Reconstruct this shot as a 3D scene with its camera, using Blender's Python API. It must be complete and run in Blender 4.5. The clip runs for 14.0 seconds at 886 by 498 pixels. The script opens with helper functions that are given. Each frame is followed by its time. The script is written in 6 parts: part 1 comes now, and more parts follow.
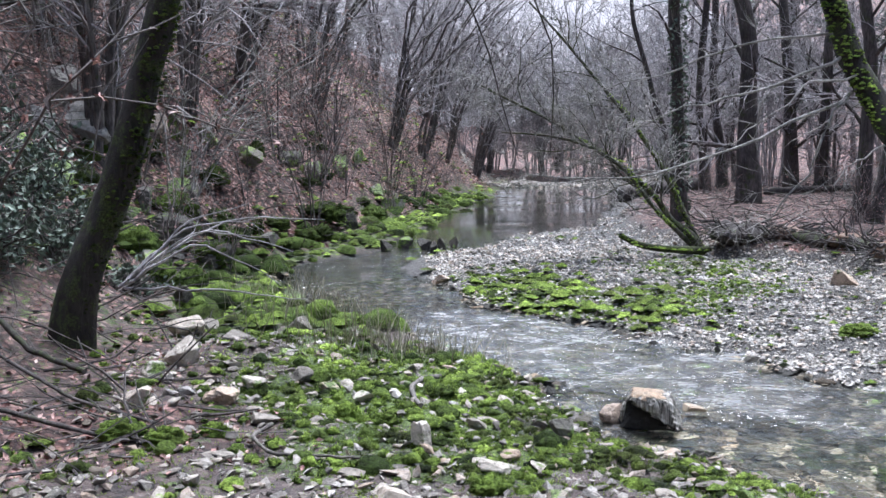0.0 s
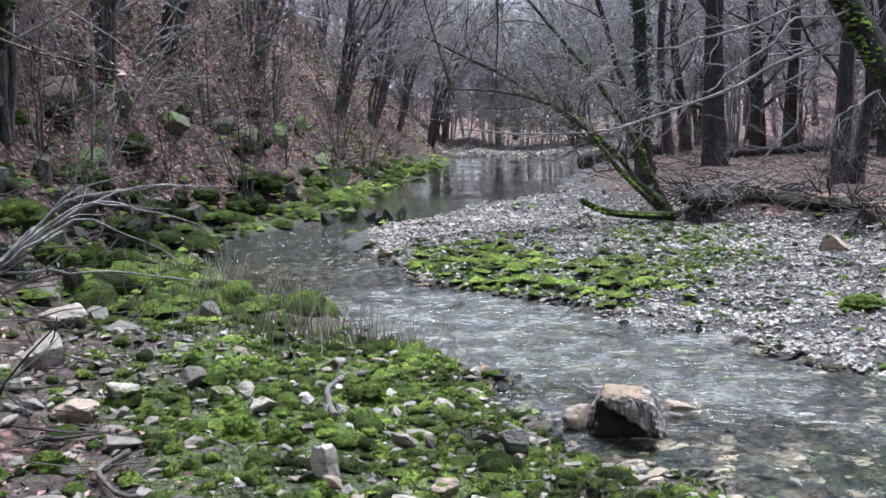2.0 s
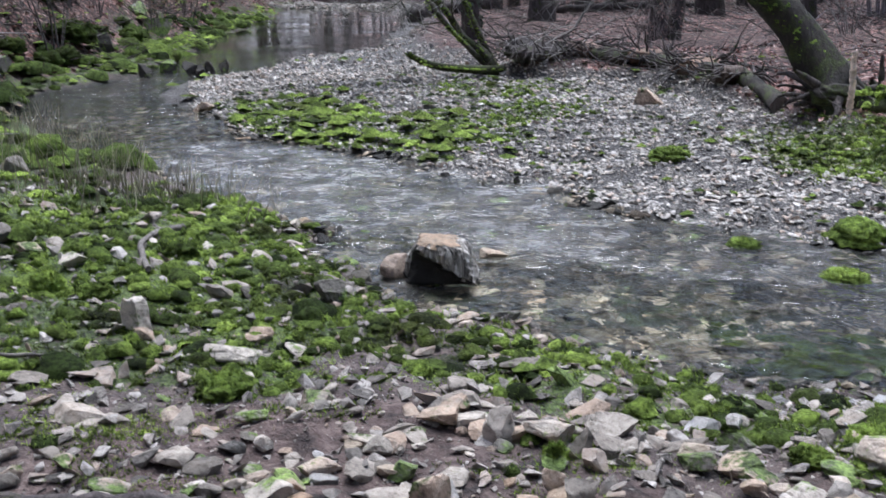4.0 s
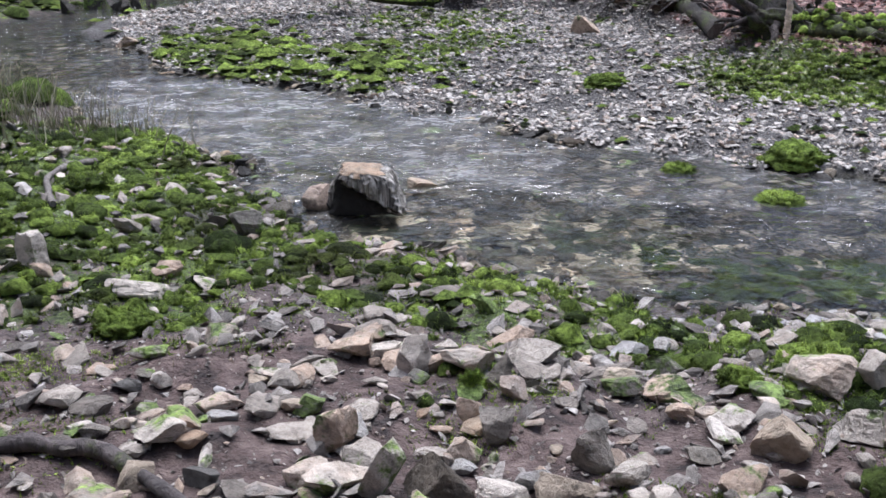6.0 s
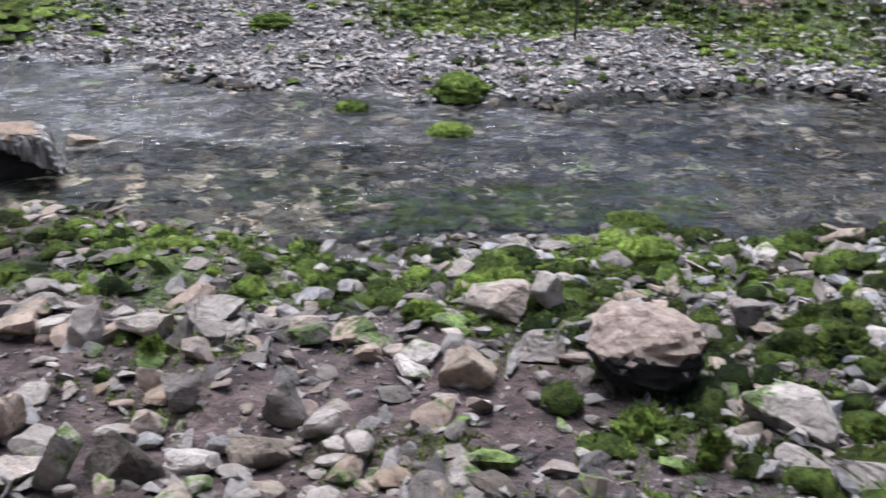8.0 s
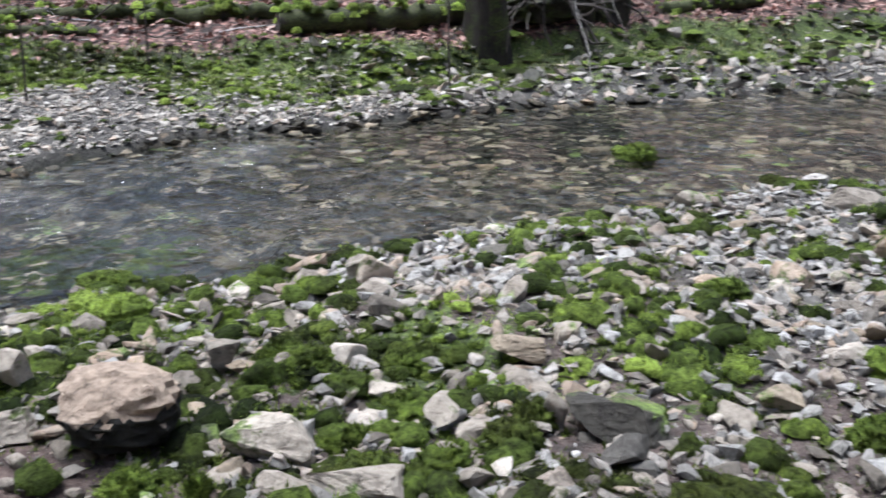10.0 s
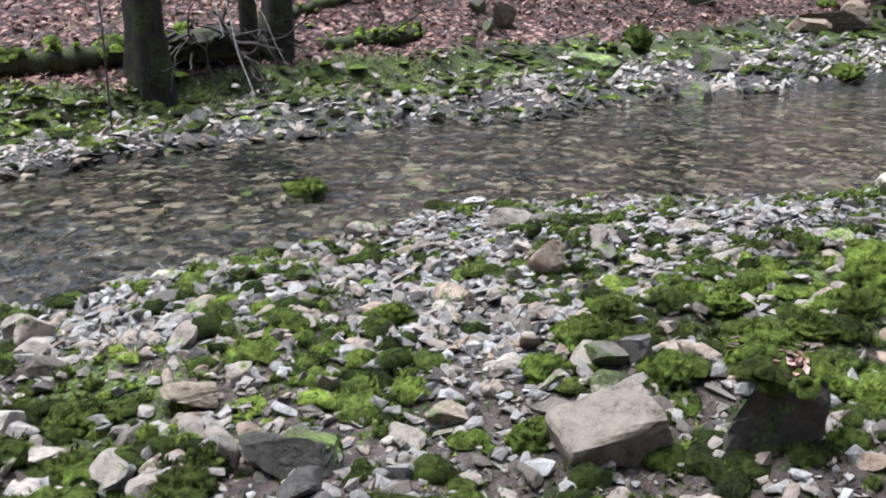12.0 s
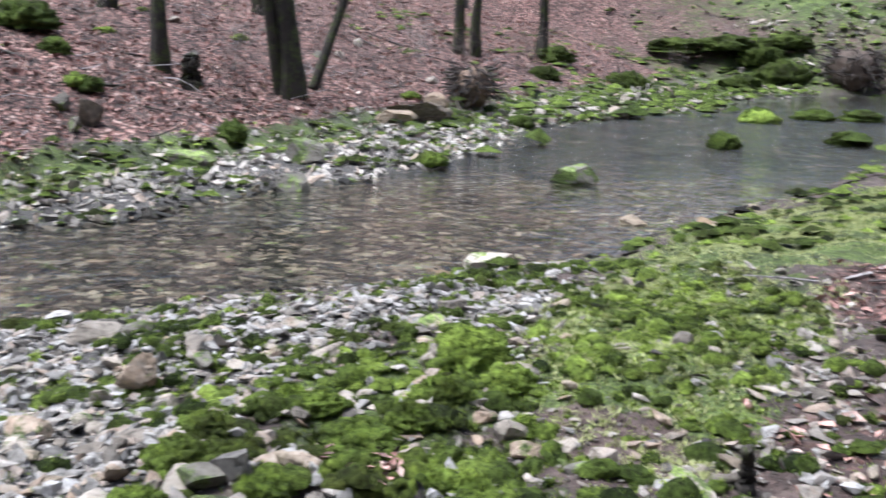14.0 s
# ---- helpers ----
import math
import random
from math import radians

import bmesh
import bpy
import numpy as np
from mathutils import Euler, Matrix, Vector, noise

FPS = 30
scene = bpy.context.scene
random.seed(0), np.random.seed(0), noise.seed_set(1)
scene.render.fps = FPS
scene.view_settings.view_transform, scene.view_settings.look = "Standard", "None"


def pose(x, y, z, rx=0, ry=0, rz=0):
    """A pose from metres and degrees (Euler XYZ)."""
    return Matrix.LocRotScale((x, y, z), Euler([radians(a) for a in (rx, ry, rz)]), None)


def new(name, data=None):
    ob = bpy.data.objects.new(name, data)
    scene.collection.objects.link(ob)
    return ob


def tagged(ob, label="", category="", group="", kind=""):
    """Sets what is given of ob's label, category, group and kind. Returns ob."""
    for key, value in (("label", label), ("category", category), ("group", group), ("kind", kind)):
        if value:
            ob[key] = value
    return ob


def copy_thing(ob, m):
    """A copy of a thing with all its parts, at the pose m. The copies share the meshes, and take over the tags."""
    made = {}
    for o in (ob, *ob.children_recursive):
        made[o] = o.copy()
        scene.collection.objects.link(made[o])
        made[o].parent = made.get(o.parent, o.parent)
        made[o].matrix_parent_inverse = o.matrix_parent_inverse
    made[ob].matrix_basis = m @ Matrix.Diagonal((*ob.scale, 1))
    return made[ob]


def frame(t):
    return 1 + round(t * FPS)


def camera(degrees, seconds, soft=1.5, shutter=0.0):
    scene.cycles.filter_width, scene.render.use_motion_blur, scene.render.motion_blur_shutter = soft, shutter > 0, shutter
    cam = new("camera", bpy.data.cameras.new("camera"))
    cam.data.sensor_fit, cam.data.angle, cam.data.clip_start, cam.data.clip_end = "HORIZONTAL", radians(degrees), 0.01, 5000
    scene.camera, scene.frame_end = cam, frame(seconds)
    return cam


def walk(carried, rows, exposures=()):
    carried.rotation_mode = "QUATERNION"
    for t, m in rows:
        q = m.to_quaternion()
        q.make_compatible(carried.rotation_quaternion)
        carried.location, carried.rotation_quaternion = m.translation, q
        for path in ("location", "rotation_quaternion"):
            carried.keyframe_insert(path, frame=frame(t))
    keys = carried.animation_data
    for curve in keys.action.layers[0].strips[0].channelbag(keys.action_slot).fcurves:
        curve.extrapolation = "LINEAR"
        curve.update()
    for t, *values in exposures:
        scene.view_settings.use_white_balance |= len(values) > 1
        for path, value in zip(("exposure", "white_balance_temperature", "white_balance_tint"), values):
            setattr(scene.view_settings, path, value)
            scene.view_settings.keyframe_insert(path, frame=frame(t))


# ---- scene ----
# A stream bends round a mossy bank: x to the right, y upstream to the pond, z = 0 at the water.
cam = camera(44.77, 14.0, soft=1.5, shutter=0.4)
# seconds, eye x, y, z, yaw, pitch, roll
ROWS = [
    (0.0, -0.271, -1.645, 2.098, -1.80, -5.82, -0.38),
    (0.5, -0.254, -1.603, 2.088, -2.14, -6.18, -0.88),
    (1.0, -0.189, -1.241, 2.053, -2.69, -7.35, -3.33),
    (1.5, 0.023, 0.032, 1.881, -2.62, -6.75, -1.64),
    (2.0, 0.026, 0.002, 1.876, -3.87, -7.25, -1.36),
    (2.5, 0.044, -0.013, 1.871, -5.12, -7.99, -1.55),
    (3.0, 0.078, -0.024, 1.864, -9.20, -10.20, -1.38),
    (3.5, 0.107, -0.035, 1.849, -11.95, -12.14, -0.35),
    (4.0, 0.118, -0.027, 1.841, -12.79, -14.96, -0.08),
    (4.2, 0.124, -0.022, 1.839, -13.88, -15.47, 0.52),
    (6.3, 0.309, 0.172, 1.695, -16.60, -18.47, -1.05),
    (6.5, 0.317, 0.185, 1.694, -18.53, -18.58, -0.90),
    (7.0, 0.321, 0.210, 1.699, -23.08, -18.65, -0.72),
    (7.5, 0.326, 0.231, 1.688, -27.52, -20.13, -1.15),
    (8.0, 0.359, 0.213, 1.696, -33.16, -21.19, 0.24),
    (8.5, 0.384, 0.183, 1.705, -39.29, -21.09, 0.33),
    (9.0, 0.427, 0.176, 1.686, -47.47, -19.59, 0.93),
    (9.2, 0.428, 0.159, 1.693, -50.43, -19.27, 0.76),
    (11.3, 0.400, 0.006, 1.735, -73.31, -18.21, 1.51),
    (11.5, 0.404, -0.002, 1.736, -74.81, -18.10, 1.44),
    (12.0, 0.430, -0.015, 1.738, -77.71, -16.46, 0.95),
    (12.5, 0.451, -0.036, 1.732, -80.40, -14.91, 1.53),
    (13.0, 0.475, -0.062, 1.736, -87.05, -13.64, 2.71),
    (13.5, 0.561, -0.071, 1.738, -91.86, -11.31, 2.13),
    (14.0, 0.622, -0.114, 1.753, -98.40, -11.25, 1.33),
]
walk(cam, [(t, pose(x, y, z, 90 + pitch, 0, yaw) @ pose(0, 0, 0, 0, 0, roll)) for t, x, y, z, yaw, pitch, roll in ROWS],
     [(0, 1.53, 5640, 10), (1.5, 1.39, 5640, 9), (4.2, 1.05, 5660, 12), (7.0, 1.07, 5800, 15), (8.0, 0.95, 5720, 15), (9.0, 1.19, 5880, 9), (11.5, 1.14, 5950, 10), (14.0, 1.33, 5900, 11)])

# ---- light: an overcast winter sky ----
SUN_UP, SUN_TURN = 70.0, 20.0
world = bpy.data.worlds.new("overcast_sky")
scene.world = world
world.use_nodes = True
wn = world.node_tree
sky = wn.nodes.new("ShaderNodeTexSky")
sky.sky_type, sky.sun_disc = "NISHITA", False
sky.sun_elevation, sky.sun_rotation = radians(SUN_UP), radians(SUN_TURN)
sky.air_density, sky.dust_density, sky.ozone_density = 1.0, 4.0, 1.0
# cloud takes most of the blue out of the sky
grey = wn.nodes.new("ShaderNodeHueSaturation")
grey.inputs["Saturation"].default_value = 0.95
wn.links.new(sky.outputs[0], grey.inputs["Color"])
back = wn.nodes["Background"]
wn.links.new(grey.outputs[0], back.inputs[0])
back.inputs[1].default_value = 0.08
sun = new("sun", bpy.data.lights.new("sun", "SUN"))
sun.data.energy, sun.data.angle, sun.data.color = 3.3, radians(48), (1.0, 0.97, 0.95)
sun.matrix_world = pose(0, 0, 30, 90 - SUN_UP, 0, 180 - SUN_TURN)

# ---- materials ----
def nodes_of(name):
    m = bpy.data.materials.new(name)
    m.use_nodes = True
    return m, m.node_tree, m.node_tree.nodes["Principled BSDF"]


def add(tree, kind, **values):
    n = tree.nodes.new(kind)
    for key, value in values.items():
        n.inputs[key].default_value = value
    return n


def noise_of(tree, scale, detail=4.0, rough=0.6, warp=0.0, vector=None):
    n = add(tree, "ShaderNodeTexNoise", Scale=scale, Detail=detail, Roughness=rough, Distortion=warp)
    if vector is None:
        vector = tree.nodes.new("ShaderNodeNewGeometry").outputs["Position"]
    tree.links.new(vector, n.inputs["Vector"])
    return n.outputs["Fac"]


def ramp_of(tree, fac, *stops):
    n = tree.nodes.new("ShaderNodeValToRGB")
    while len(n.color_ramp.elements) < len(stops):
        n.color_ramp.elements.new(0.5)
    for e, (at, colour) in zip(n.color_ramp.elements, stops):
        e.position = at
        e.color = (*colour, 1) if len(colour) == 3 else colour
    tree.links.new(fac, n.inputs["Fac"])
    return n.outputs["Color"]


def mix_of(tree, fac, a, b, blend="MIX"):
    n = tree.nodes.new("ShaderNodeMix")
    n.data_type, n.blend_type = "RGBA", blend
    for socket, value in ((n.inputs["Factor"], fac), (n.inputs["A"], a), (n.inputs["B"], b)):
        if isinstance(value, bpy.types.NodeSocket):
            tree.links.new(value, socket)
        elif isinstance(value, tuple):
            socket.default_value = (*value, 1)
        else:
            socket.default_value = value
    return n.outputs["Result"]


def sum_of(tree, op, a, b, clamp=False):
    n = tree.nodes.new("ShaderNodeMath")
    n.operation, n.use_clamp = op, clamp
    for socket, value in zip(n.inputs, (a, b)):
        if isinstance(value, bpy.types.NodeSocket):
            tree.links.new(value, socket)
        else:
            socket.default_value = value
    return n.outputs[0]


def bump_of(tree, bsdf, height, strength=0.5, distance=0.02):
    n = add(tree, "ShaderNodeBump", Strength=strength, Distance=distance)
    tree.links.new(height, n.inputs["Height"])
    tree.links.new(n.outputs[0], bsdf.inputs["Normal"])
    return n


def attr_of(tree, name):
    n = tree.nodes.new("ShaderNodeAttribute")
    n.attribute_name = name
    return n.outputs["Fac"]


def random_of(tree, island=False):
    if island:
        return tree.nodes.new("ShaderNodeNewGeometry").outputs["Random Per Island"]
    return tree.nodes.new("ShaderNodeObjectInfo").outputs["Random"]


def moss_colour(tree, dark=0.2, light=1.35):
    a = ramp_of(tree, noise_of(tree, 1.7, 3, 0.6), (0.34, (0.066, 0.085, 0.025)), (0.5, (0.148, 0.222, 0.05)), (0.66, (0.275, 0.39, 0.095)))
    b = ramp_of(tree, noise_of(tree, 45, 4, 0.75), (0.33, (dark, dark, dark)), (0.62, (light, light, light)))
    d = ramp_of(tree, noise_of(tree, 11, 4, 0.7, 0.6), (0.36, (0.42, 0.43, 0.4)), (0.5, (0.95, 0.95, 0.95)), (0.68, (1.25, 1.22, 1.12)))
    return mix_of(tree, 1.0, mix_of(tree, 1.0, a, b, "MULTIPLY"), d, "MULTIPLY")


def litter_colour(tree):
    """Flat leaves seen from afar: cells of one leaf each, with dark gaps between."""
    cells = add(tree, "ShaderNodeTexVoronoi", Scale=13.0, Randomness=1.0)
    tree.links.new(tree.nodes.new("ShaderNodeNewGeometry").outputs["Position"], cells.inputs["Vector"])
    pick = tree.nodes.new("ShaderNodeSeparateColor")
    tree.links.new(cells.outputs["Color"], pick.inputs[0])
    c = leaf_colour(tree, pick.outputs[0])
    gap = ramp_of(tree, cells.outputs["Distance"], (0.3, (1, 1, 1)), (0.62, (0.18, 0.16, 0.15)))
    broad = ramp_of(tree, noise_of(tree, 1.1, 5, 0.7), (0.35, (0.35, 0.33, 0.32)), (0.62, (1.05, 1.0, 1.0)))
    return mix_of(tree, 1.0, mix_of(tree, 1.0, c, gap, "MULTIPLY"), broad, "MULTIPLY")


def leaf_colour(tree, fac):
    return ramp_of(tree, fac, (0.0, (0.03, 0.017, 0.013)), (0.3, (0.17, 0.085, 0.07)), (0.6, (0.38, 0.205, 0.172)), (0.85, (0.54, 0.345, 0.295)), (1.0, (0.6, 0.47, 0.41)))


def stone_colour(tree, fac):
    return ramp_of(tree, fac, (0.0, (0.06, 0.056, 0.05)), (0.25, (0.26, 0.248, 0.23)), (0.55, (0.42, 0.405, 0.38)), (0.72, (0.36, 0.29, 0.235)), (0.8, (0.3, 0.285, 0.262)), (1.0, (0.54, 0.53, 0.515)))


def make_ground():
    m, t, b = nodes_of("ground_earth")
    fine = noise_of(t, 28, 5, 0.7)
    litter = litter_colour(t)
    mud = ramp_of(t, noise_of(t, 9, 5, 0.65), (0.34, (0.014, 0.0085, 0.007)), (0.5, (0.085, 0.057, 0.049)), (0.7, (0.2, 0.15, 0.132)))
    grit = ramp_of(t, noise_of(t, 60, 4, 0.8), (0.39, (0.02, 0.019, 0.018)), (0.55, (0.1, 0.095, 0.09)), (0.7, (0.27, 0.26, 0.25)))
    bed = ramp_of(t, noise_of(t, 7, 6, 0.75), (0.36, (0.008, 0.009, 0.006)), (0.48, (0.05, 0.046, 0.035)), (0.58, (0.16, 0.14, 0.105)), (0.72, (0.33, 0.29, 0.225)))
    weed = ramp_of(t, noise_of(t, 1.4, 4, 0.6, 0.5), (0.4, (1.25, 1.05, 0.8)), (0.5, (0.8, 0.85, 0.7)), (0.58, (0.28, 0.42, 0.2)))
    bed = mix_of(t, 1.0, bed, weed, "MULTIPLY")
    c = mix_of(t, attr_of(t, "leafy"), mud, litter)
    c = mix_of(t, attr_of(t, "gravel"), c, grit)
    patch = sum_of(t, "ADD", sum_of(t, "SUBTRACT", noise_of(t, 5, 5, 0.75), 0.5), sum_of(t, "SUBTRACT", noise_of(t, 17, 4, 0.7), 0.5))
    edge = sum_of(t, "ADD", attr_of(t, "mossy"), sum_of(t, "MULTIPLY", patch, 1.7), True)
    edge = ramp_of(t, edge, (0.42, (0, 0, 0)), (0.58, (1, 1, 1)))
    c = mix_of(t, edge, c, moss_colour(t, 0.06, 0.8))
    bed = mix_of(t, attr_of(t, "pale_bed"), mix_of(t, 1.0, bed, (0.3, 0.29, 0.26), "MULTIPLY"), bed)
    c = mix_of(t, attr_of(t, "under"), c, bed)
    t.links.new(c, b.inputs["Base Color"])
    b.inputs["Roughness"].default_value = 0.85
    bump_of(t, b, sum_of(t, "ADD", fine, noise_of(t, 8, 5, 0.7)), 1.0, 0.05)
    return m


def make_moss(name="moss", low=(0.15, 0.17, 0.15), high=(1.6, 1.54, 1.22)):
    m, t, b = nodes_of(name)
    c = moss_colour(t, 0.3, 1.5)
    c = mix_of(t, 1.0, c, ramp_of(t, random_of(t, True), (0.0, low), (0.35, tuple(0.6 * a + 0.4 * b for a, b in zip(low, high))), (1.0, high)), "MULTIPLY")
    t.links.new(c, b.inputs["Base Color"])
    b.inputs["Roughness"].default_value = 0.95
    b.inputs["Specular IOR Level"].default_value = 0.15
    bump_of(t, b, noise_of(t, 110, 5, 0.8), 1.0, 0.035)
    return m


def make_stone(name, island=False, mossy=0.5, tint=(1.0, 1.0, 1.0), mixed=False):
    """Pale limestone with grain, dark stains and moss on its upper hollows."""
    m, t, b = nodes_of(name)
    pick = random_of(t, island)
    c = stone_colour(t, sum_of(t, "ADD", sum_of(t, "SUBTRACT", sum_of(t, "MULTIPLY", pick, 0.95), 0.12), sum_of(t, "MULTIPLY", noise_of(t, 18, 5, 0.7), 0.3)))
    c = mix_of(t, 1.0, c, tint, "MULTIPLY")
    if mixed:
        # dark, algae-coated stones lie among the clean ones
        c = mix_of(t, 1.0, c, ramp_of(t, sum_of(t, "FRACT", sum_of(t, "MULTIPLY", pick, 37.0), 0.0), (0.0, (0.03, 0.035, 0.025)), (0.35, (0.14, 0.14, 0.11)), (0.65, (0.6, 0.58, 0.53)), (1.0, (1.9, 1.8, 1.68))), "MULTIPLY")
    stain = ramp_of(t, noise_of(t, 14, 7, 0.8, 0.2), (0.34, (0.12, 0.11, 0.095)), (0.44, (0.72, 0.71, 0.69)), (0.54, (1.05, 1.05, 1.04)), (0.66, (1.25, 1.24, 1.22)))
    c = mix_of(t, 0.85, c, stain, "MULTIPLY")
    if mossy:
        g = noise_of(t, 5, 5, 0.7)
        g = sum_of(t, "ADD", g, sum_of(t, "MULTIPLY", pick, 0.18))
        f = ramp_of(t, g, (0.78 - 0.3 * mossy, (0, 0, 0)), (0.84 - 0.3 * mossy, (1, 1, 1)))
        c = mix_of(t, f, c, moss_colour(t))
    t.links.new(c, b.inputs["Base Color"])
    b.inputs["Roughness"].default_value = 0.75
    bump_of(t, b, sum_of(t, "ADD", noise_of(t, 70, 6, 0.75), noise_of(t, 16, 4, 0.7)), 0.9, 0.018)
    return m


def make_bark(name, dark, light, mossy=0.4):
    m, t, b = nodes_of(name)
    co = t.nodes.new("ShaderNodeTexCoord").outputs["Object"]
    mp = t.nodes.new("ShaderNodeMapping")
    mp.inputs["Scale"].default_value = (1, 1, 0.22)
    t.links.new(co, mp.inputs[0])
    ridge = noise_of(t, 30, 5, 0.7, 0.4, mp.outputs[0])
    c = ramp_of(t, ridge, (0.3, dark), (0.7, light))
    blotch = ramp_of(t, noise_of(t, 3, 4, 0.6), (0.4, (0.6, 0.6, 0.6)), (0.65, (1.2, 1.2, 1.2)))
    c = mix_of(t, 1.0, c, blotch, "MULTIPLY")
    if mossy:
        f = ramp_of(t, noise_of(t, 4.5, 6, 0.75), (0.62 - 0.25 * mossy, (0, 0, 0)), (0.72 - 0.25 * mossy, (1, 1, 1)))
        c = mix_of(t, f, c, ramp_of(t, noise_of(t, 60, 3, 0.7), (0.35, (0.008, 0.011, 0.004)), (0.7, (0.075, 0.095, 0.022))))
    t.links.new(c, b.inputs["Base Color"])
    b.inputs["Roughness"].default_value = 0.9
    bump_of(t, b, ridge, 0.9, 0.02)
    return m


def make_leaves(name="dead_leaves"):
    m, t, b = nodes_of(name)
    c = leaf_colour(t, random_of(t, True))
    c = mix_of(t, 0.5, c, ramp_of(t, noise_of(t, 90, 3, 0.6), (0.3, (0.5, 0.5, 0.5)), (0.7, (1.2, 1.2, 1.2))), "MULTIPLY")
    t.links.new(c, b.inputs["Base Color"])
    b.inputs["Roughness"].default_value = 0.6
    return m


def make_green(name, low, high):
    m, t, b = nodes_of(name)
    t.links.new(ramp_of(t, random_of(t, True), (0.0, low), (1.0, high)), b.inputs["Base Color"])
    b.inputs["Roughness"].default_value = 0.55
    return m


def make_water():
    """Clear shallow water: what lies below shows through, and the rippled surface mirrors by Fresnel."""
    m, t, b = nodes_of("stream_water")
    t.nodes.remove(b)
    clear = add(t, "ShaderNodeBsdfRefraction", Color=(0.84, 0.88, 0.89, 1), Roughness=0.0, IOR=1.33)
    gloss = add(t, "ShaderNodeBsdfGlossy", Color=(1, 1, 1, 1), Roughness=0.1)
    fres = add(t, "ShaderNodeFresnel", IOR=1.33)
    both = t.nodes.new("ShaderNodeMixShader")
    at = t.nodes.new("ShaderNodeNewGeometry").outputs["Position"]
    swell = noise_of(t, 2.6, 1, 0.4, 0.6, at)
    big = noise_of(t, 7.0, 1, 0.4, 0.5, at)
    small = noise_of(t, 19, 1, 0.4, 0.4, at)
    h = sum_of(t, "ADD", sum_of(t, "MULTIPLY", big, 0.6), sum_of(t, "MULTIPLY", small, 0.22))
    h = sum_of(t, "ADD", h, sum_of(t, "MULTIPLY", swell, 0.9))
    h = sum_of(t, "MULTIPLY", h, attr_of(t, "ripple"))
    bump = add(t, "ShaderNodeBump", Strength=1.0, Distance=0.5)
    t.links.new(h, bump.inputs["Height"])
    for n in (gloss, fres, clear):
        t.links.new(bump.outputs[0], n.inputs["Normal"])
    gusts = ramp_of(t, noise_of(t, 2.2, 4, 0.7, 0.5, at), (0.36, (0.45, 0.45, 0.45)), (0.64, (1.15, 1.15, 1.15)))
    t.links.new(sum_of(t, "ADD", sum_of(t, "MULTIPLY", sum_of(t, "MULTIPLY", attr_of(t, "ruffle"), gusts), 0.23), sum_of(t, "MULTIPLY", attr_of(t, "ripple"), 0.35)), gloss.inputs["Roughness"])
    t.links.new(fres.outputs[0], both.inputs[0])
    t.links.new(clear.outputs[0], both.inputs[1])
    t.links.new(gloss.outputs[0], both.inputs[2])
    t.links.new(both.outputs[0], t.nodes["Material Output"].inputs[0])
    return m


def make_striped():
    """Weathered rock with upright pale ribs and dark clefts."""
    m, t, b = nodes_of("ribbed_limestone")
    mp = t.nodes.new("ShaderNodeMapping")
    mp.inputs["Scale"].default_value = (1, 1, 0.16)
    t.links.new(t.nodes.new("ShaderNodeTexCoord").outputs["Object"], mp.inputs[0])
    rib = noise_of(t, 34, 4, 0.65, 0.6, mp.outputs[0])
    c = ramp_of(t, rib, (0.38, (0.03, 0.028, 0.023)), (0.5, (0.23, 0.215, 0.185)), (0.64, (0.46, 0.44, 0.4)))
    c = mix_of(t, ramp_of(t, noise_of(t, 9, 5, 0.7), (0.6, (0, 0, 0)), (0.68, (1, 1, 1))), c, (0.09, 0.1, 0.045))
    t.links.new(c, b.inputs["Base Color"])
    b.inputs["Roughness"].default_value = 0.8
    bump_of(t, b, rib, 0.9, 0.03)
    return m


def make_painted_mist():
    """Far woods, streaked finely upright; mist painted in pale grey, with added glow."""
    m, t, b = nodes_of("painted_mist_woods")
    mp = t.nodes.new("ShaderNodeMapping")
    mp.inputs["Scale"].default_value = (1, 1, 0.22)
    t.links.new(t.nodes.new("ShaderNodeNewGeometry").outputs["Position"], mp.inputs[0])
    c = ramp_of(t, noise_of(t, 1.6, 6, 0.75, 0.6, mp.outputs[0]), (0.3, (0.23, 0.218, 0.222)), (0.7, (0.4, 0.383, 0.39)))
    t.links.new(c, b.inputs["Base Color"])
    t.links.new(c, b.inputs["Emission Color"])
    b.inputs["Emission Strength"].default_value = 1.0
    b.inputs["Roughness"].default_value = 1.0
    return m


# near-black rock for wet feet and for shade painted under boulders
STONE_WET_SHADED = make_stone("wet_shaded_rock", mossy=0.15, tint=(0.03, 0.026, 0.022))
STRIPED, PAINTED_MIST = make_striped(), make_painted_mist()
GROUND, MOSS, WATER = make_ground(), make_moss(), make_water()
STONE = make_stone("limestone", mossy=0.4, tint=(1.32, 1.24, 1.14))
STONE_CLEAN = make_stone("bare_limestone", mossy=0.0)
STONE_TAN = make_stone("ochre_limestone", mossy=0.1, tint=(0.95, 0.82, 0.66))
STONE_DARK = make_stone("mossy_dark_stone", mossy=0.62, tint=(0.45, 0.44, 0.4))
STONE_BLACK = make_stone("damp_black_stone", mossy=0.5, tint=(0.22, 0.21, 0.19))
STONE_RED = make_stone("reddish_tufa", mossy=0.08, tint=(1.75, 1.45, 1.24))
EARTH = make_stone("root_earth", mossy=0.1, tint=(0.5, 0.36, 0.28))
PEBBLE = make_stone("pebble_limestone", True, 0.0, (0.92, 0.88, 0.84))
PEBBLE_BAR = make_stone("bar_gravel", True, 0.0, (1.3, 1.28, 1.25))
STONE_SLAB = make_stone("slab_limestone", mossy=0.1, tint=(0.82, 0.74, 0.64))
PEBBLE_SHINGLE = make_stone("white_shingle", True, 0.0, (1.04, 1.06, 1.09))
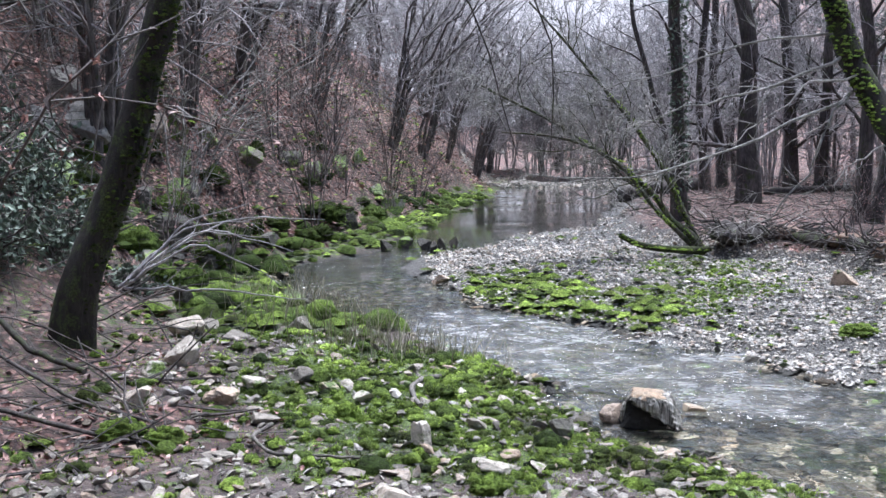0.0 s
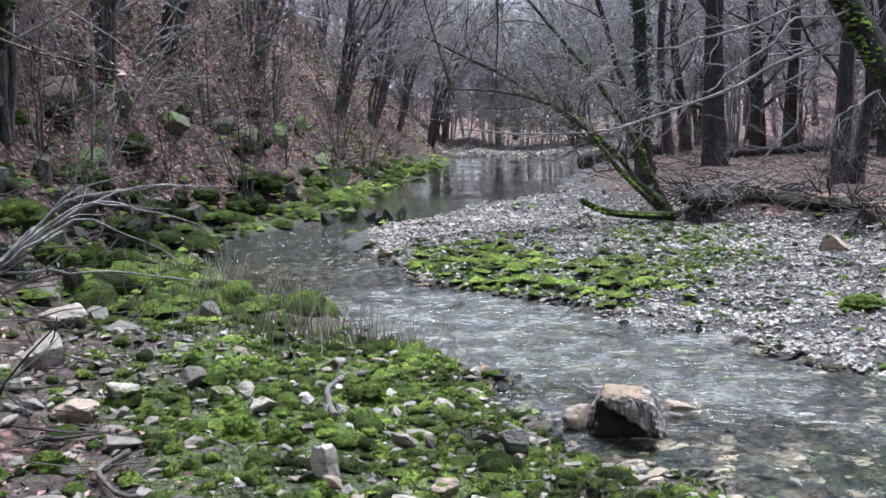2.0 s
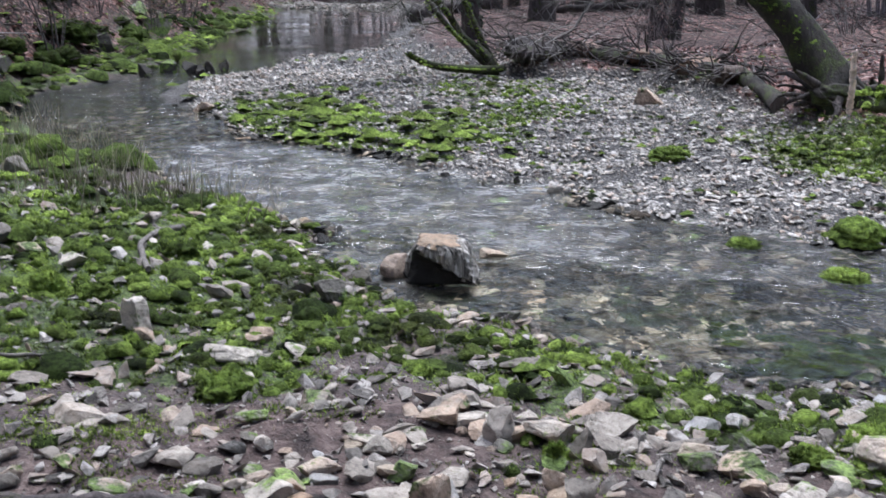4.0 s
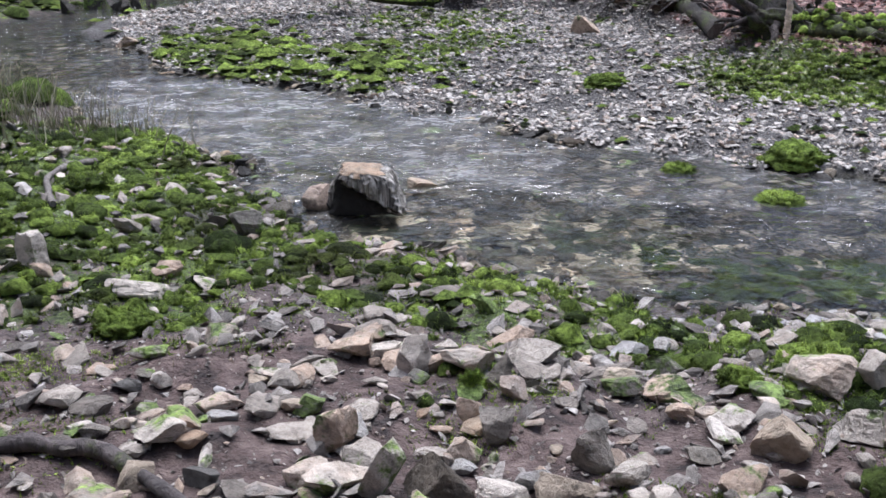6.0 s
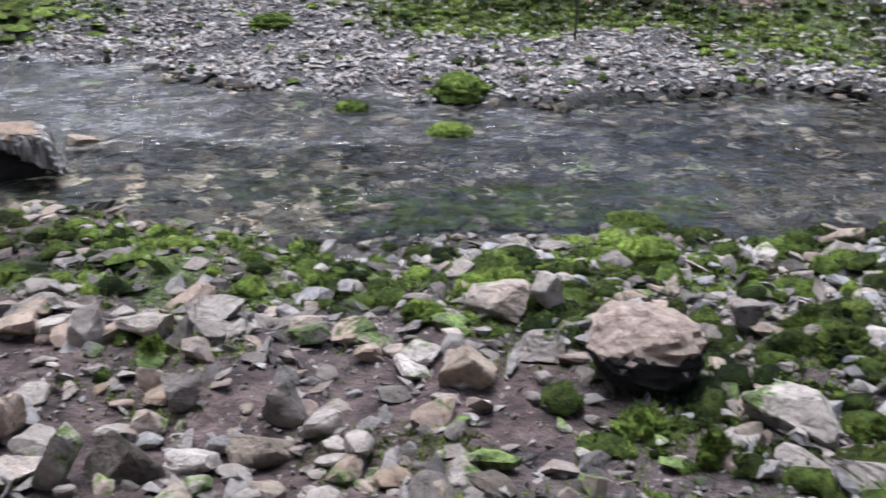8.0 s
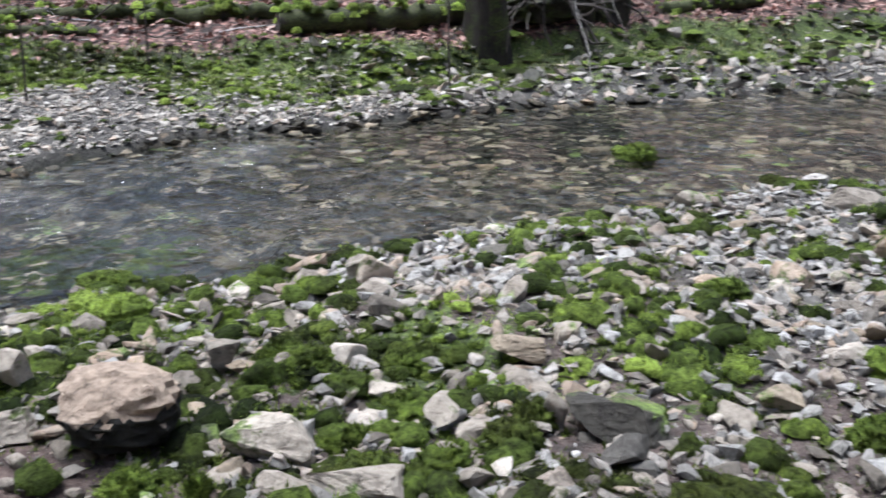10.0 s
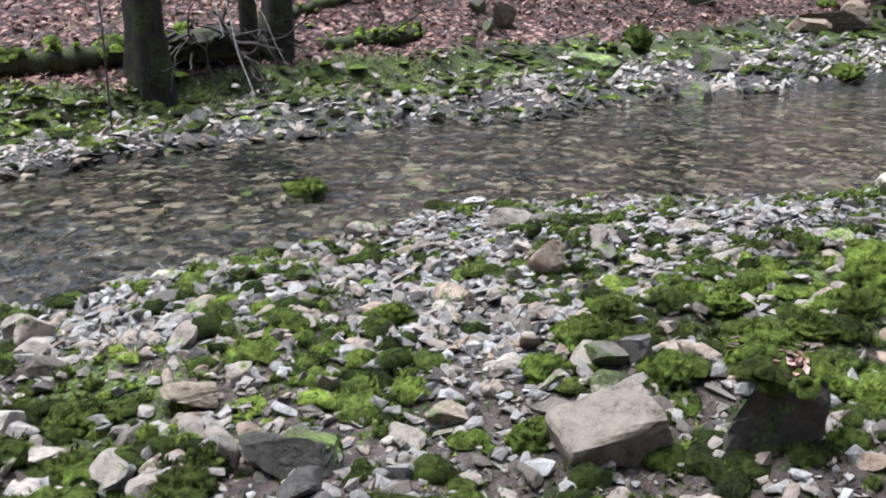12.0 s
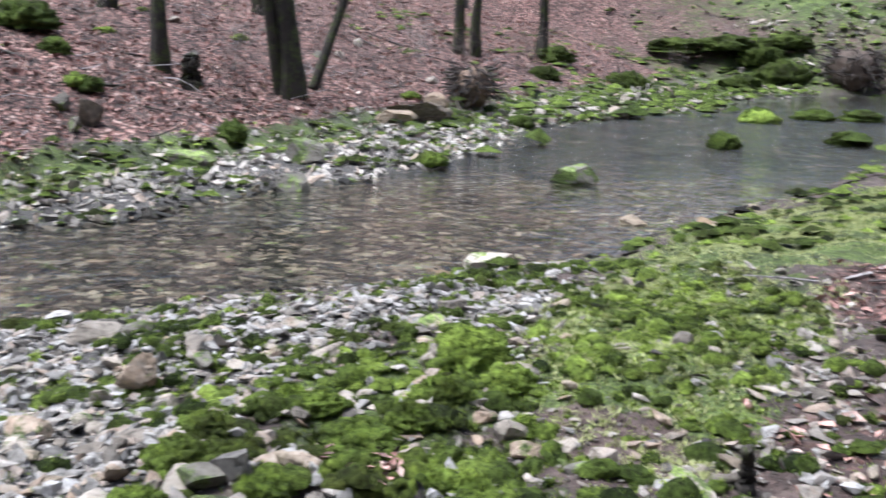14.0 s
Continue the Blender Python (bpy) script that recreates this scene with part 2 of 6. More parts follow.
STONE_RUBBLE = make_stone("broken_limestone", True, 0.36, (1.1, 1.02, 0.93))
PEBBLE_WET = make_stone("wet_bed_stone", True, 0.2, (0.47, 0.435, 0.355), True)
PEBBLE_POOL = make_stone("pool_bed_stone", True, 0.2, (0.78, 0.72, 0.58), True)
BARK = make_bark("grey_bark", (0.016, 0.013, 0.0125), (0.12, 0.102, 0.096), 0.3)
BARK_MOSS = make_bark("mossy_bark", (0.007, 0.006, 0.005), (0.042, 0.035, 0.028), 0.55)
BARK_PALE = make_bark("hazel_bark", (0.03, 0.026, 0.024), (0.21, 0.185, 0.175), 0.2)
TWIG = make_bark("bare_twig_bark", (0.16, 0.15, 0.152), (0.54, 0.51, 0.52), 0.0)
TWIG_BROWN = make_bark("brown_twig_bark", (0.07, 0.056, 0.052), (0.34, 0.29, 0.275), 0.0)
TWIG_PALE = make_bark("pale_twig_bark", (0.16, 0.155, 0.142), (0.48, 0.46, 0.435), 0.2)
BARK_HAZEL = make_bark("mossy_hazel_bark", (0.03, 0.028, 0.02), (0.16, 0.15, 0.115), 0.6)
LOG_MOSS = make_bark("moss_grown_log_bark", (0.012, 0.011, 0.008), (0.045, 0.038, 0.03), 1.0)
WOOD = make_bark("weathered_driftwood", (0.06, 0.052, 0.046), (0.22, 0.2, 0.18), 0.1)
LEAVES = make_leaves()
GRASS = make_green("dry_grass", (0.22, 0.2, 0.13), (0.4, 0.37, 0.27))
MOSS_TIP = make_moss("moss_tips", (0.5, 0.5, 0.42), (2.0, 1.92, 1.4))
# two darker copies of the same moss, the first the darkest
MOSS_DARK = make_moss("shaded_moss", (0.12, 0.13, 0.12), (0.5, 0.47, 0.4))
MOSS_SHADE = make_moss("dull_green_moss", (0.12, 0.14, 0.12), (0.85, 0.84, 0.7))
MOSS_LUMP = make_moss("mossy_lump", (0.65, 0.68, 0.56), (1.8, 1.74, 1.3))
SWARD = make_green("thin_grass", (0.21, 0.24, 0.085), (0.46, 0.5, 0.21))
EVERGREEN = make_green("evergreen_leaves", (0.03, 0.046, 0.03), (0.13, 0.175, 0.125))

# ---- the lie of the land ----
NEAR_SHORE = [(7, 60), (3.9, 44), (1.5, 32), (-0.3, 22), (-0.9, 18.5), (-2.1, 16.6), (-2.4, 14.2), (-1.8, 13), (-1.4, 10.9), (-0.6, 10.3), (0.3, 8.8),
              (0.65, 7.8), (0.7, 6.9), (1.05, 6.3), (1.1, 5.5), (1.6, 5.0), (1.9, 4.5), (2.3, 4.15), (2.7, 3.9), (3.4, 3.6), (4.0, 3.1), (4.6, 2.95),
              (5.2, 2.5), (6.1, 1.75), (7.0, 1.4), (7.4, 0.7), (7.5, 0), (8.0, -0.9), (8.2, -1.5), (9.1, -2.8), (10.5, -4.3), (13.2, -7), (15, -8.6), (22, -16), (36, -30)]
FAR_SHORE = [(12, 60), (8.2, 42), (6.8, 34.7), (4.0, 23.7), (2.1, 21.4), (1.1, 18.8), (0.3, 18.0), (-0.5, 15.9), (0.2, 13.6), (0.6, 11.8), (1.5, 10.8), (1.9, 10),
             (2.1, 9.2), (2.9, 8.8), (3.0, 7.8), (3.3, 7.3), (3.8, 6.7), (4.2, 6.2), (5, 5.6), (5.7, 5.4), (6.5, 5.1), (7.1, 4.6), (8.0, 4.2), (9.0, 3.2),
             (10.2, 2.4), (10.7, 1.4), (11.8, .6), (13.2, -.3), (15, -2.2), (17.7, -3.3), (20.9, -4.8), (23.3, -6.8), (27.5, -11), (32, -14), (41, -23.5)]
HILL_FOOT = [(5, 60), (2.9, 41), (-0.5, 25), (-1.5, 19), (-2.8, 16), (-2.9, 12), (-2.4, 9), (-2.5, 6), (-2.6, 2), (-2.6, -2), (-0.8, -4), (2, -3.8), (3.6, -3.1),
             (5.5, -3.6), (8.5, -5.4), (12, -8.6), (20, -18), (34, -32)]
TERRACE = [(13, 60), (9, 40), (7.6, 34), (5.2, 25), (4.3, 19), (4.6, 15.5), (6.2, 13.2), (6.3, 10.2), (6.1, 8.7), (6.9, 7.4), (8.3, 6.1), (9.5, 5.1), (11.5, 3.8),
           (13.4, 2.3), (15.2, .8), (18.5, -.6), (22, -3.2), (30, -8), (43, -18)]


def lattice(i, j, seed):
    h = (i.astype(np.int64) * 374761393 + j.astype(np.int64) * 668265263 + seed * 1442695041) & 0xFFFFFFFF
    h = ((h ^ (h >> 13)) * 1274126177) & 0xFFFFFFFF
    return ((h ^ (h >> 16)) & 0xFFFF) / 65535.0


def wave(x, y, size, seed=0):
    """Smooth value noise from -1 to 1 with lumps of about that size."""
    x, y = np.asarray(x, float) / size, np.asarray(y, float) / size
    i, j = np.floor(x), np.floor(y)
    u, v = x - i, y - j
    u, v = u * u * (3 - 2 * u), v * v * (3 - 2 * v)
    a, b, c, d = lattice(i, j, seed), lattice(i + 1, j, seed), lattice(i, j + 1, seed), lattice(i + 1, j + 1, seed)
    return 2 * ((a * (1 - u) + b * u) * (1 - v) + (c * (1 - u) + d * u) * v) - 1


def step(a, b, v):
    u = np.clip((v - a) / (b - a), 0, 1)
    return u * u * (3 - 2 * u)


def line_distance(x, y, line):
    best = np.full(np.shape(x), 1e9)
    for (ax, ay), (bx, by) in zip(line, line[1:]):
        ex, ey = bx - ax, by - ay
        s = np.clip(((x - ax) * ex + (y - ay) * ey) / (ex * ex + ey * ey), 0, 1)
        best = np.minimum(best, np.hypot(x - ax - s * ex, y - ay - s * ey))
    return best


def inside(x, y, ring):
    hit = np.zeros(np.shape(x), bool)
    for (ax, ay), (bx, by) in zip(ring, ring[1:] + ring[:1]):
        if ay != by:
            hit ^= ((ay > y) != (by > y)) & (x < (bx - ax) * (y - ay) / (by - ay) + ax)
    return hit


def lay(x, y):
    """Distances in metres: out of the water, up the hill behind the near bank, in over the far terrace; and whether it is the near bank."""
    x, y = np.asarray(x, float), np.asarray(y, float)
    wx, wy = x + 0.16 * wave(x, y, 0.9, 3) + 0.07 * wave(x, y, 0.3, 4), y + 0.16 * wave(x, y, 0.9, 5) + 0.07 * wave(x, y, 0.3, 6)
    near, far = line_distance(wx, wy, NEAR_SHORE), line_distance(wx, wy, FAR_SHORE)
    wet = inside(wx, wy, NEAR_SHORE + FAR_SHORE[::-1])
    out = np.where(wet, -np.minimum(near, far), np.minimum(near, far))
    hill_in = inside(wx, wy, HILL_FOOT + [(34, -400), (-400, -400), (-400, 60)])
    hill = line_distance(wx, wy, HILL_FOOT) * np.where(hill_in, 1, -1)
    terrace_in = inside(wx, wy, TERRACE + [(400, -18), (400, 400), (13, 400)])
    terrace = line_distance(wx, wy, TERRACE) * np.where(terrace_in, 1, -1)
    return out, hill, terrace, near < far


def blob(x, y, cx, cy, rx, ry, turn=0.0, ragged=0.0):
    """1 within an oval patch, 0 outside, with a soft ragged rim."""
    c, k = math.cos(radians(turn)), math.sin(radians(turn))
    u, v = (x - cx) * c + (y - cy) * k, (y - cy) * c - (x - cx) * k
    return step(1.15, 0.6, np.hypot(u / rx, v / ry) + ragged)


def shoal(x, y):
    """A flat bank of pale gravel at the head of the pond."""
    return step(43.6, 45.0, y + 0.8 * wave(x, y, 1.5, 39)) * step(49.5, 47.5, y)


def height(x, y, rough=1.0):
    x, y = np.asarray(x, float), np.asarray(y, float)
    out, hill, terrace, near = lay(x, y)
    depth = -0.3 * (1 - np.exp(np.minimum(out, 0) / 0.55)) * (1 - 0.45 * step(13.2, 14.5, y) * step(20, 18, y))
    bank = np.where(near, 0.015 + 0.3 * (1 - np.exp(-np.maximum(out, 0) / 1.5)), 0.015 + 0.26 * (1 - np.exp(-np.maximum(out, 0) / 2.6)))
    depth = depth - 0.28 * blob(x, y, 4.3, 4.5, 1.9, 0.9, -28) * step(0.0, -0.7, out)
    z = np.where(out < 0, depth, bank)
    h = np.maximum(hill, 0)
    steep = 0.42 + 0.75 * step(6, 12, y)
    z = z + np.where(hill > 0, steep * (h - 0.5 * (1 - np.exp(-h / 0.5))) * 26 / (26 + h), 0)
    # behind the eye, out of view, a steeper rise added to block sky light
    z = z + np.where(hill > 3, 0.9 * (h - 3) * 40 / (40 + h), 0) * step(7, 3, y)
    tt = np.maximum(terrace, 0)
    slope = 0.03 + 0.32 * step(2, 9, x - y)
    # past 11 m the slope climbs higher, unseen, added to darken the water's reflections
    z = z + np.where(terrace > -0.3, 0.2 * step(-0.3, 0.15, terrace), 0) + slope * ((tt - 0.8 * (1 - np.exp(-tt / 0.8))) * 30 / (30 + tt) + 1.4 * np.maximum(0, tt - 11) * 60 / (60 + tt))
    # beyond the pond and the wood the land rises all round
    z = z + 0.2 * np.maximum(0, np.hypot(x - 5, y - 5) - 105)
    # the valley closes below the bend, too
    z = z + 0.55 * np.maximum(0, 0.72 * x - 0.69 * y - 40) * 60 / (60 + np.maximum(0, 0.72 * x - 0.69 * y - 40)) 
    z = z + 0.5 * step(47.5, 51, y) * step(3, 0.5, out)
    z = z + 0.34 * shoal(x, y) * step(0.2, -0.4, out)
    dry = step(-0.3, 0.3, out)
    z = z + rough * (0.05 * wave(x, y, 0.85, 11) + 0.045 * wave(x, y, 0.33, 12) + 0.022 * wave(x, y, 0.14, 13)) * (0.35 + 0.65 * dry)
    z = z + 0.22 * wave(x, y, 2.6, 14) * step(0.5, 3, h) + 0.12 * wave(x, y, 1.1, 15) * step(0.4, 2, h)
    return z


# thin grass and moss: centre, half sizes, turn
LAWNS = [(6.3, -2.35, 1.6, 0.85, -35), (5.0, -1.75, 1.0, 0.6, -25), (9.2, -4.5, 3.2, 1.1, -45)]


def cover(x, y):
    """Shares of moss, leaf litter, gravel, water bed and bare mud."""
    out, hill, terrace, near = lay(x, y)
    x, y = np.asarray(x, float), np.asarray(y, float)
    n = wave(x, y, 1.3, 21) * 0.6 + wave(x, y, 0.45, 22) * 0.4
    m = 0.35 * n + 0.25 * wave(x, y, 0.22, 23)

    def patch(*a):
        return blob(x, y, *a, ragged=m)

    def most(*shares):
        return np.clip(np.max(shares, axis=0), 0, 1)

    # near bank: trodden mud, white shingle, lumpy moss, a thin lawn, drifts of leaves
    mud = most(patch(0.3, 3.3, 1.0, 0.6), patch(0.8, 2.5, 1.6, 0.55), patch(1.8, 2.35, 0.7, 0.3), patch(0.4, 0, 2.6, 1.9), 0.8 * patch(4.1, -1.35, 0.7, 0.4, 40))
    shingle = most(patch(6.1, 0.5, 1.2, 1.2), patch(6.6, -0.9, 0.7, 0.9, 20), patch(4.8, 2.0, 1.4, 0.85, -35), patch(4.7, 0.85, 1.0, 0.7))
    drift = most(patch(4.1, -2.25, 0.65, 0.4, -20), patch(6.3, -3.6, 0.9, 0.4, -20), 0.9 * patch(-1.9, 4.9, 1.1, 0.9), patch(-2.3, 7.0, 0.6, 1.4))
    leaf_near = most(step(-0.4, 0.35, hill + 0.5 * n), drift)
    thick = most(patch(4.75, -0.65, 1.15, 0.75), 0.62 * patch(1.6, 4.05, 1.0, 0.55, -25), 0.68 * patch(2.9, 3.1, 0.9, 0.45, -20), 0.8 * patch(3.3, 1.9, 0.55, 0.5),
                 0.85 * patch(-0.3, 6.6, 1.5, 2.4), 0.8 * patch(-1.6, 10.3, 1.5, 2.6), 0.72 * patch(-0.1, 4.9, 1.6, 1.0), 0.7 * patch(-2.2, 4.4, 0.7, 0.4))
    lawn = most(*[patch(*a) for a in LAWNS])
    moss_near = np.clip(most(thick, lawn, 0.22 * (1 - mud)) + 0.35 * n, 0, 1) * (1 - mud) * (1 - 0.72 * shingle) * (1 - 0.6 * drift)
    slope_moss = step(0.7, -0.2, hill + 0.9 * n) * step(9, 11, y)
    moss_near = np.where(y > 9, np.maximum(0.8 * moss_near, 0.6 * slope_moss), moss_near)
    leaf_near = leaf_near * (1 - 0.8 * slope_moss) * (1 - step(0.3, -0.3, hill - 1.5) * step(16, 10, y) * np.clip(0.2 + 0.7 * n, 0, 0.5))
    # far bank: moss islet, a moss strip under the terrace, mossy stones along the water below the bend
    leaf_far = step(-0.15, 0.3, terrace + 0.4 * n) * (1 - step(10, 13, y) * np.clip(0.3 + 0.7 * n, 0, 0.55))
    strip = step(-1.5, -0.7, terrace + 0.5 * n) * step(0.4, -0.1, terrace + 0.3 * n) * step(10.5, 8.5, y)
    islet = most(patch(1.5, 12.0, 1.1, 2.6, 15), patch(2.4, 10.6, 1.2, 0.9), patch(3.3, 11.6, 1.6, 1.0, 30), 0.8 * patch(4.0, 13.8, 1.0, 1.2))
    rim = step(1.3, 0.2, out + 0.7 * n) * step(8, 10, x)
    meadow = step(21, 24, x) * step(0.6, -0.3, terrace + 0.8 * n)
    moss_far = np.clip(most(0.85 * strip, 0.75 * meadow, 0.6 * islet, 0.32 * rim) + 0.3 * n, 0, 1)
    leafy, mossy = np.where(near, leaf_near, leaf_far), np.where(near, moss_near, moss_far)
    away = np.maximum(step(47, 51, y), step(38, 42, 0.72 * x - 0.69 * y))
    leafy, mossy = np.maximum(leafy, away), mossy * (1 - away)
    lower = step(36, 40, 0.72 * x - 0.69 * y) * step(16, 6, 0.72 * y + 0.69 * x - 8)
    leafy, mossy = leafy * (1 - 0.85 * lower), np.maximum(mossy, np.clip(0.7 + 0.9 * n, 0, 1) * lower)
    under = step(0.06, -0.04, out) * (1 - away)
    gravel = np.where(near, np.clip(shingle + 0.3 * (1 - mud), 0, 1), 1 - step(-0.15, 0.3, terrace + 0.4 * n)) * (1 - leafy) * (1 - away)
    return mossy * (1 - under), leafy, gravel, under, mud


def axis(lo, hi, fine, reach):
    """Grid lines: fine between lo and hi, wider and wider out to reach on either side."""
    core = list(np.arange(lo, hi, fine))
    up, s = [core[-1]], fine
    while up[-1] < reach:
        s = min(s * 1.09, 9.0)
        up.append(up[-1] + s)
    down, s = [core[0]], fine
    while down[-1] > -reach:
        s = min(s * 1.09, 9.0)
        down.append(down[-1] - s)
    return np.array(down[:0:-1] + core + up[1:])


def mesh_of(name, verts, tris, material, smooth=False):
    me = bpy.data.meshes.new(name)
    verts, tris = np.asarray(verts, np.float32), np.asarray(tris, np.int32)
    n = tris.shape[1]
    me.vertices.add(len(verts))
    me.vertices.foreach_set("co", verts.ravel())
    me.loops.add(tris.size)
    me.loops.foreach_set("vertex_index", tris.ravel())
    me.polygons.add(len(tris))
    me.polygons.foreach_set("loop_start", np.arange(0, tris.size, n, dtype=np.int32))
    me.polygons.foreach_set("use_smooth", np.full(len(tris), smooth))
    me.update(calc_edges=True)
    me.validate()
    me.materials.append(material)
    return me


def sheet(xs, ys, zs):
    gx, gy = np.meshgrid(xs, ys)
    z = zs(gx, gy)
    verts = np.stack([gx, gy, z], -1).reshape(-1, 3)
    nx = len(xs)
    i = (np.arange(len(ys) - 1)[:, None] * nx + np.arange(nx - 1)[None]).ravel()
    return verts, np.stack([i, i + 1, i + nx + 1, i + nx], 1)


gv, gq = sheet(axis(-4.0, 12.0, 0.07, 260), axis(-4.5, 15.0, 0.07, 260), height)
ground = tagged(new("ground", mesh_of("ground", gv, gq, GROUND, True)), "uneven stream bank of moss, gravel, mud and fallen leaves", "ground", kind="structure")
for key, share in zip(("mossy", "leafy", "gravel", "under"), cover(gv[:, 0], gv[:, 1])):
    ground.data.attributes.new(key, "FLOAT", "POINT").data.foreach_set("value", share.astype(np.float32))

# the water's face, a little wider than the stream, so that the banks cut its edge
wv, wq = sheet(axis(-3.5, 17.0, 0.12, 62), axis(-9.0, 24.0, 0.12, 62), lambda x, y: 0 * x)
keep = (lay(wv[:, 0], wv[:, 1])[0] < 0.45) & (wv[:, 1] < 50)
wq = wq[keep[wq].all(1)]
used, back_to = np.unique(wq, return_inverse=True)
wv, wq = wv[used], back_to.reshape(wq.shape)
water = tagged(new("water", mesh_of("water", wv, wq, WATER, True)), "clear shallow stream with small ripples over stones", "stream", kind="structure")
glint = blob(wv[:, 0], wv[:, 1], 3.9, 5.9, 2.7, 1.0, -38, 0.45 * wave(wv[:, 0], wv[:, 1], 0.6, 38))
riffle = step(12.5, 14, wv[:, 1]) * step(20, 18, wv[:, 1]) + 1.8 * step(13, 17, wv[:, 0]) * step(30, 24, wv[:, 0])
ripple = 0.075 + 0.1 * blob(wv[:, 0], wv[:, 1], 1.5, 8.4, 1.9, 2.9, 12) - 0.035 * step(5.5, 7, wv[:, 0]) + 0.035 * step(9, 12, wv[:, 0]) + 0.05 * glint + 0.12 * riffle - 0.06 * step(20, 24, wv[:, 1]) + 0.03 * wave(wv[:, 0], wv[:, 1], 1.1, 31)
water.data.attributes.new("ripple", "FLOAT", "POINT").data.foreach_set("value", ripple.astype(np.float32))
# fine wind ruffles that dull the mirror above the pool
ruffle = np.maximum(blob(wv[:, 0], wv[:, 1], 1.4, 8.6, 1.9, 3.8, 12, 0.35 * wave(wv[:, 0], wv[:, 1], 0.9, 33) + 0.3 * wave(wv[:, 0], wv[:, 1], 0.35, 37)), 0.35 * blob(wv[:, 0], wv[:, 1], 4.6, 4.6, 2.0, 0.7, -30, 0.4 * wave(wv[:, 0], wv[:, 1], 0.5, 34)))
water.data.attributes.new("ruffle", "FLOAT", "POINT").data.foreach_set("value", (0.08 + 0.92 * np.maximum(ruffle, 0.9 * glint)).astype(np.float32))
water.visible_shadow = False
# light gravel on the floor of the pool
pale_bed = blob(gv[:, 0], gv[:, 1], 2.6, 5.3, 1.3, 0.8, -25, 0.35 * wave(gv[:, 0], gv[:, 1], 0.7, 35))
ground.data.attributes.new("pale_bed", "FLOAT", "POINT").data.foreach_set("value", pale_bed.astype(np.float32))

# ---- makers ----
def empty(name, at, label, category, group=""):
    ob = new(name)
    ob.location = at
    ob.empty_display_size = 0.1
    return tagged(ob, label, category, group)


def part(name, verts, faces, material, parent, label="", smooth=True, kind=""):
    """One mesh under a thing; verts are in the world, and are taken over into the thing's own frame."""
    at = np.array(parent.location if parent.parent is None else parent.parent.location + parent.location)
    ob = new(name, mesh_of(name, np.asarray(verts) - at, faces, material, smooth))
    ob.parent = parent
    return tagged(ob, label, kind=kind)


def ball(sub):
    bm = bmesh.new()
    bmesh.ops.create_icosphere(bm, subdivisions=sub, radius=1.0)
    v = np.array([w.co[:] for w in bm.verts])
    f = np.array([[w.index for w in q.verts] for q in bm.faces])
    bm.free()
    return v, f


BALL = {n: ball(n) for n in (1, 2, 3, 4)}


def lumps(v, size, seed):
    """Noise from -1 to 1 over points in space."""
    return (wave(v[:, 0] + 7.3 * v[:, 2], v[:, 1] - 3.1 * v[:, 2], size, seed) + wave(v[:, 2] + 5.7 * v[:, 0], v[:, 1] + 2.3 * v[:, 0], size, seed + 1)) / 2


def rock(seed, w, d, h, sub=3, facets=9, rough=0.022, square=None, tilt=0.6):
    """A broken block: a rounded box, tipped and split by a few planes, with a rough skin; it stands on z = 0, a little of it sunk."""
    rng = np.random.default_rng(seed)
    v, f = BALL[sub]
    p = square or rng.uniform(4.0, 12.0)
    v = v / (np.abs(v) ** p).sum(1)[:, None] ** (1 / p)
    v = v * (1, rng.uniform(0.7, 1.0), rng.uniform(0.6, 1.0)) @ np.array(Euler(tilt * rng.normal(size=3)).to_matrix())
    for k in range(facets):
        n = rng.normal(size=3)
        n /= np.linalg.norm(n)
        cut = rng.uniform(0.42, 0.8)
        v = v - np.maximum(0, v @ n - cut)[:, None] * n
    v = v * (1 + rough * lumps(v, 0.5, seed) + rough * 0.7 * lumps(v, 0.17, seed + 5) + rough * 0.3 * lumps(v, 0.07, seed + 9))[:, None]
    span = v.max(0) - v.min(0)
    v = (v - v.min(0)) / span - (0.5, 0.5, 0.13)
    return v * (w, d, h * 1.15), f


def chip(seed, corners=11):
    """A small angular stone of a few faces, one across."""
    rng = np.random.default_rng(seed)
    bm = bmesh.new()
    for p in rng.normal(size=(corners, 3)):
        bm.verts.new(p / np.linalg.norm(p) * rng.uniform(0.75, 1.0))
    hull = bmesh.ops.convex_hull(bm, input=bm.verts[:])
    loose = [q for q in hull["geom_interior"] + hull["geom_unused"] if isinstance(q, bmesh.types.BMVert) and q.is_valid]
    bmesh.ops.delete(bm, geom=list(set(loose)), context="VERTS")
    bmesh.ops.triangulate(bm, faces=bm.faces[:])
    bm.verts.index_update()
    v = np.array([q.co[:] for q in bm.verts]) * 0.5
    f = np.array([[q.index for q in g.verts] for g in bm.faces])
    bm.free()
    return v, f


def cushion(seed, sub):
    """A moss dome: the upper part of a ball with a knobbly skin, one across."""
    v, f = BALL[sub]
    keep_v = v[:, 2] > -0.35
    f = f[keep_v[f].all(1)]
    ids, inv = np.unique(f, return_inverse=True)
    v, f = v[ids].copy(), inv.reshape(f.shape)
    v *= (1 + 0.32 * lumps(v, 0.55, seed) + 0.26 * lumps(v, 0.22, seed + 3))[:, None]
    return v * 0.5, f


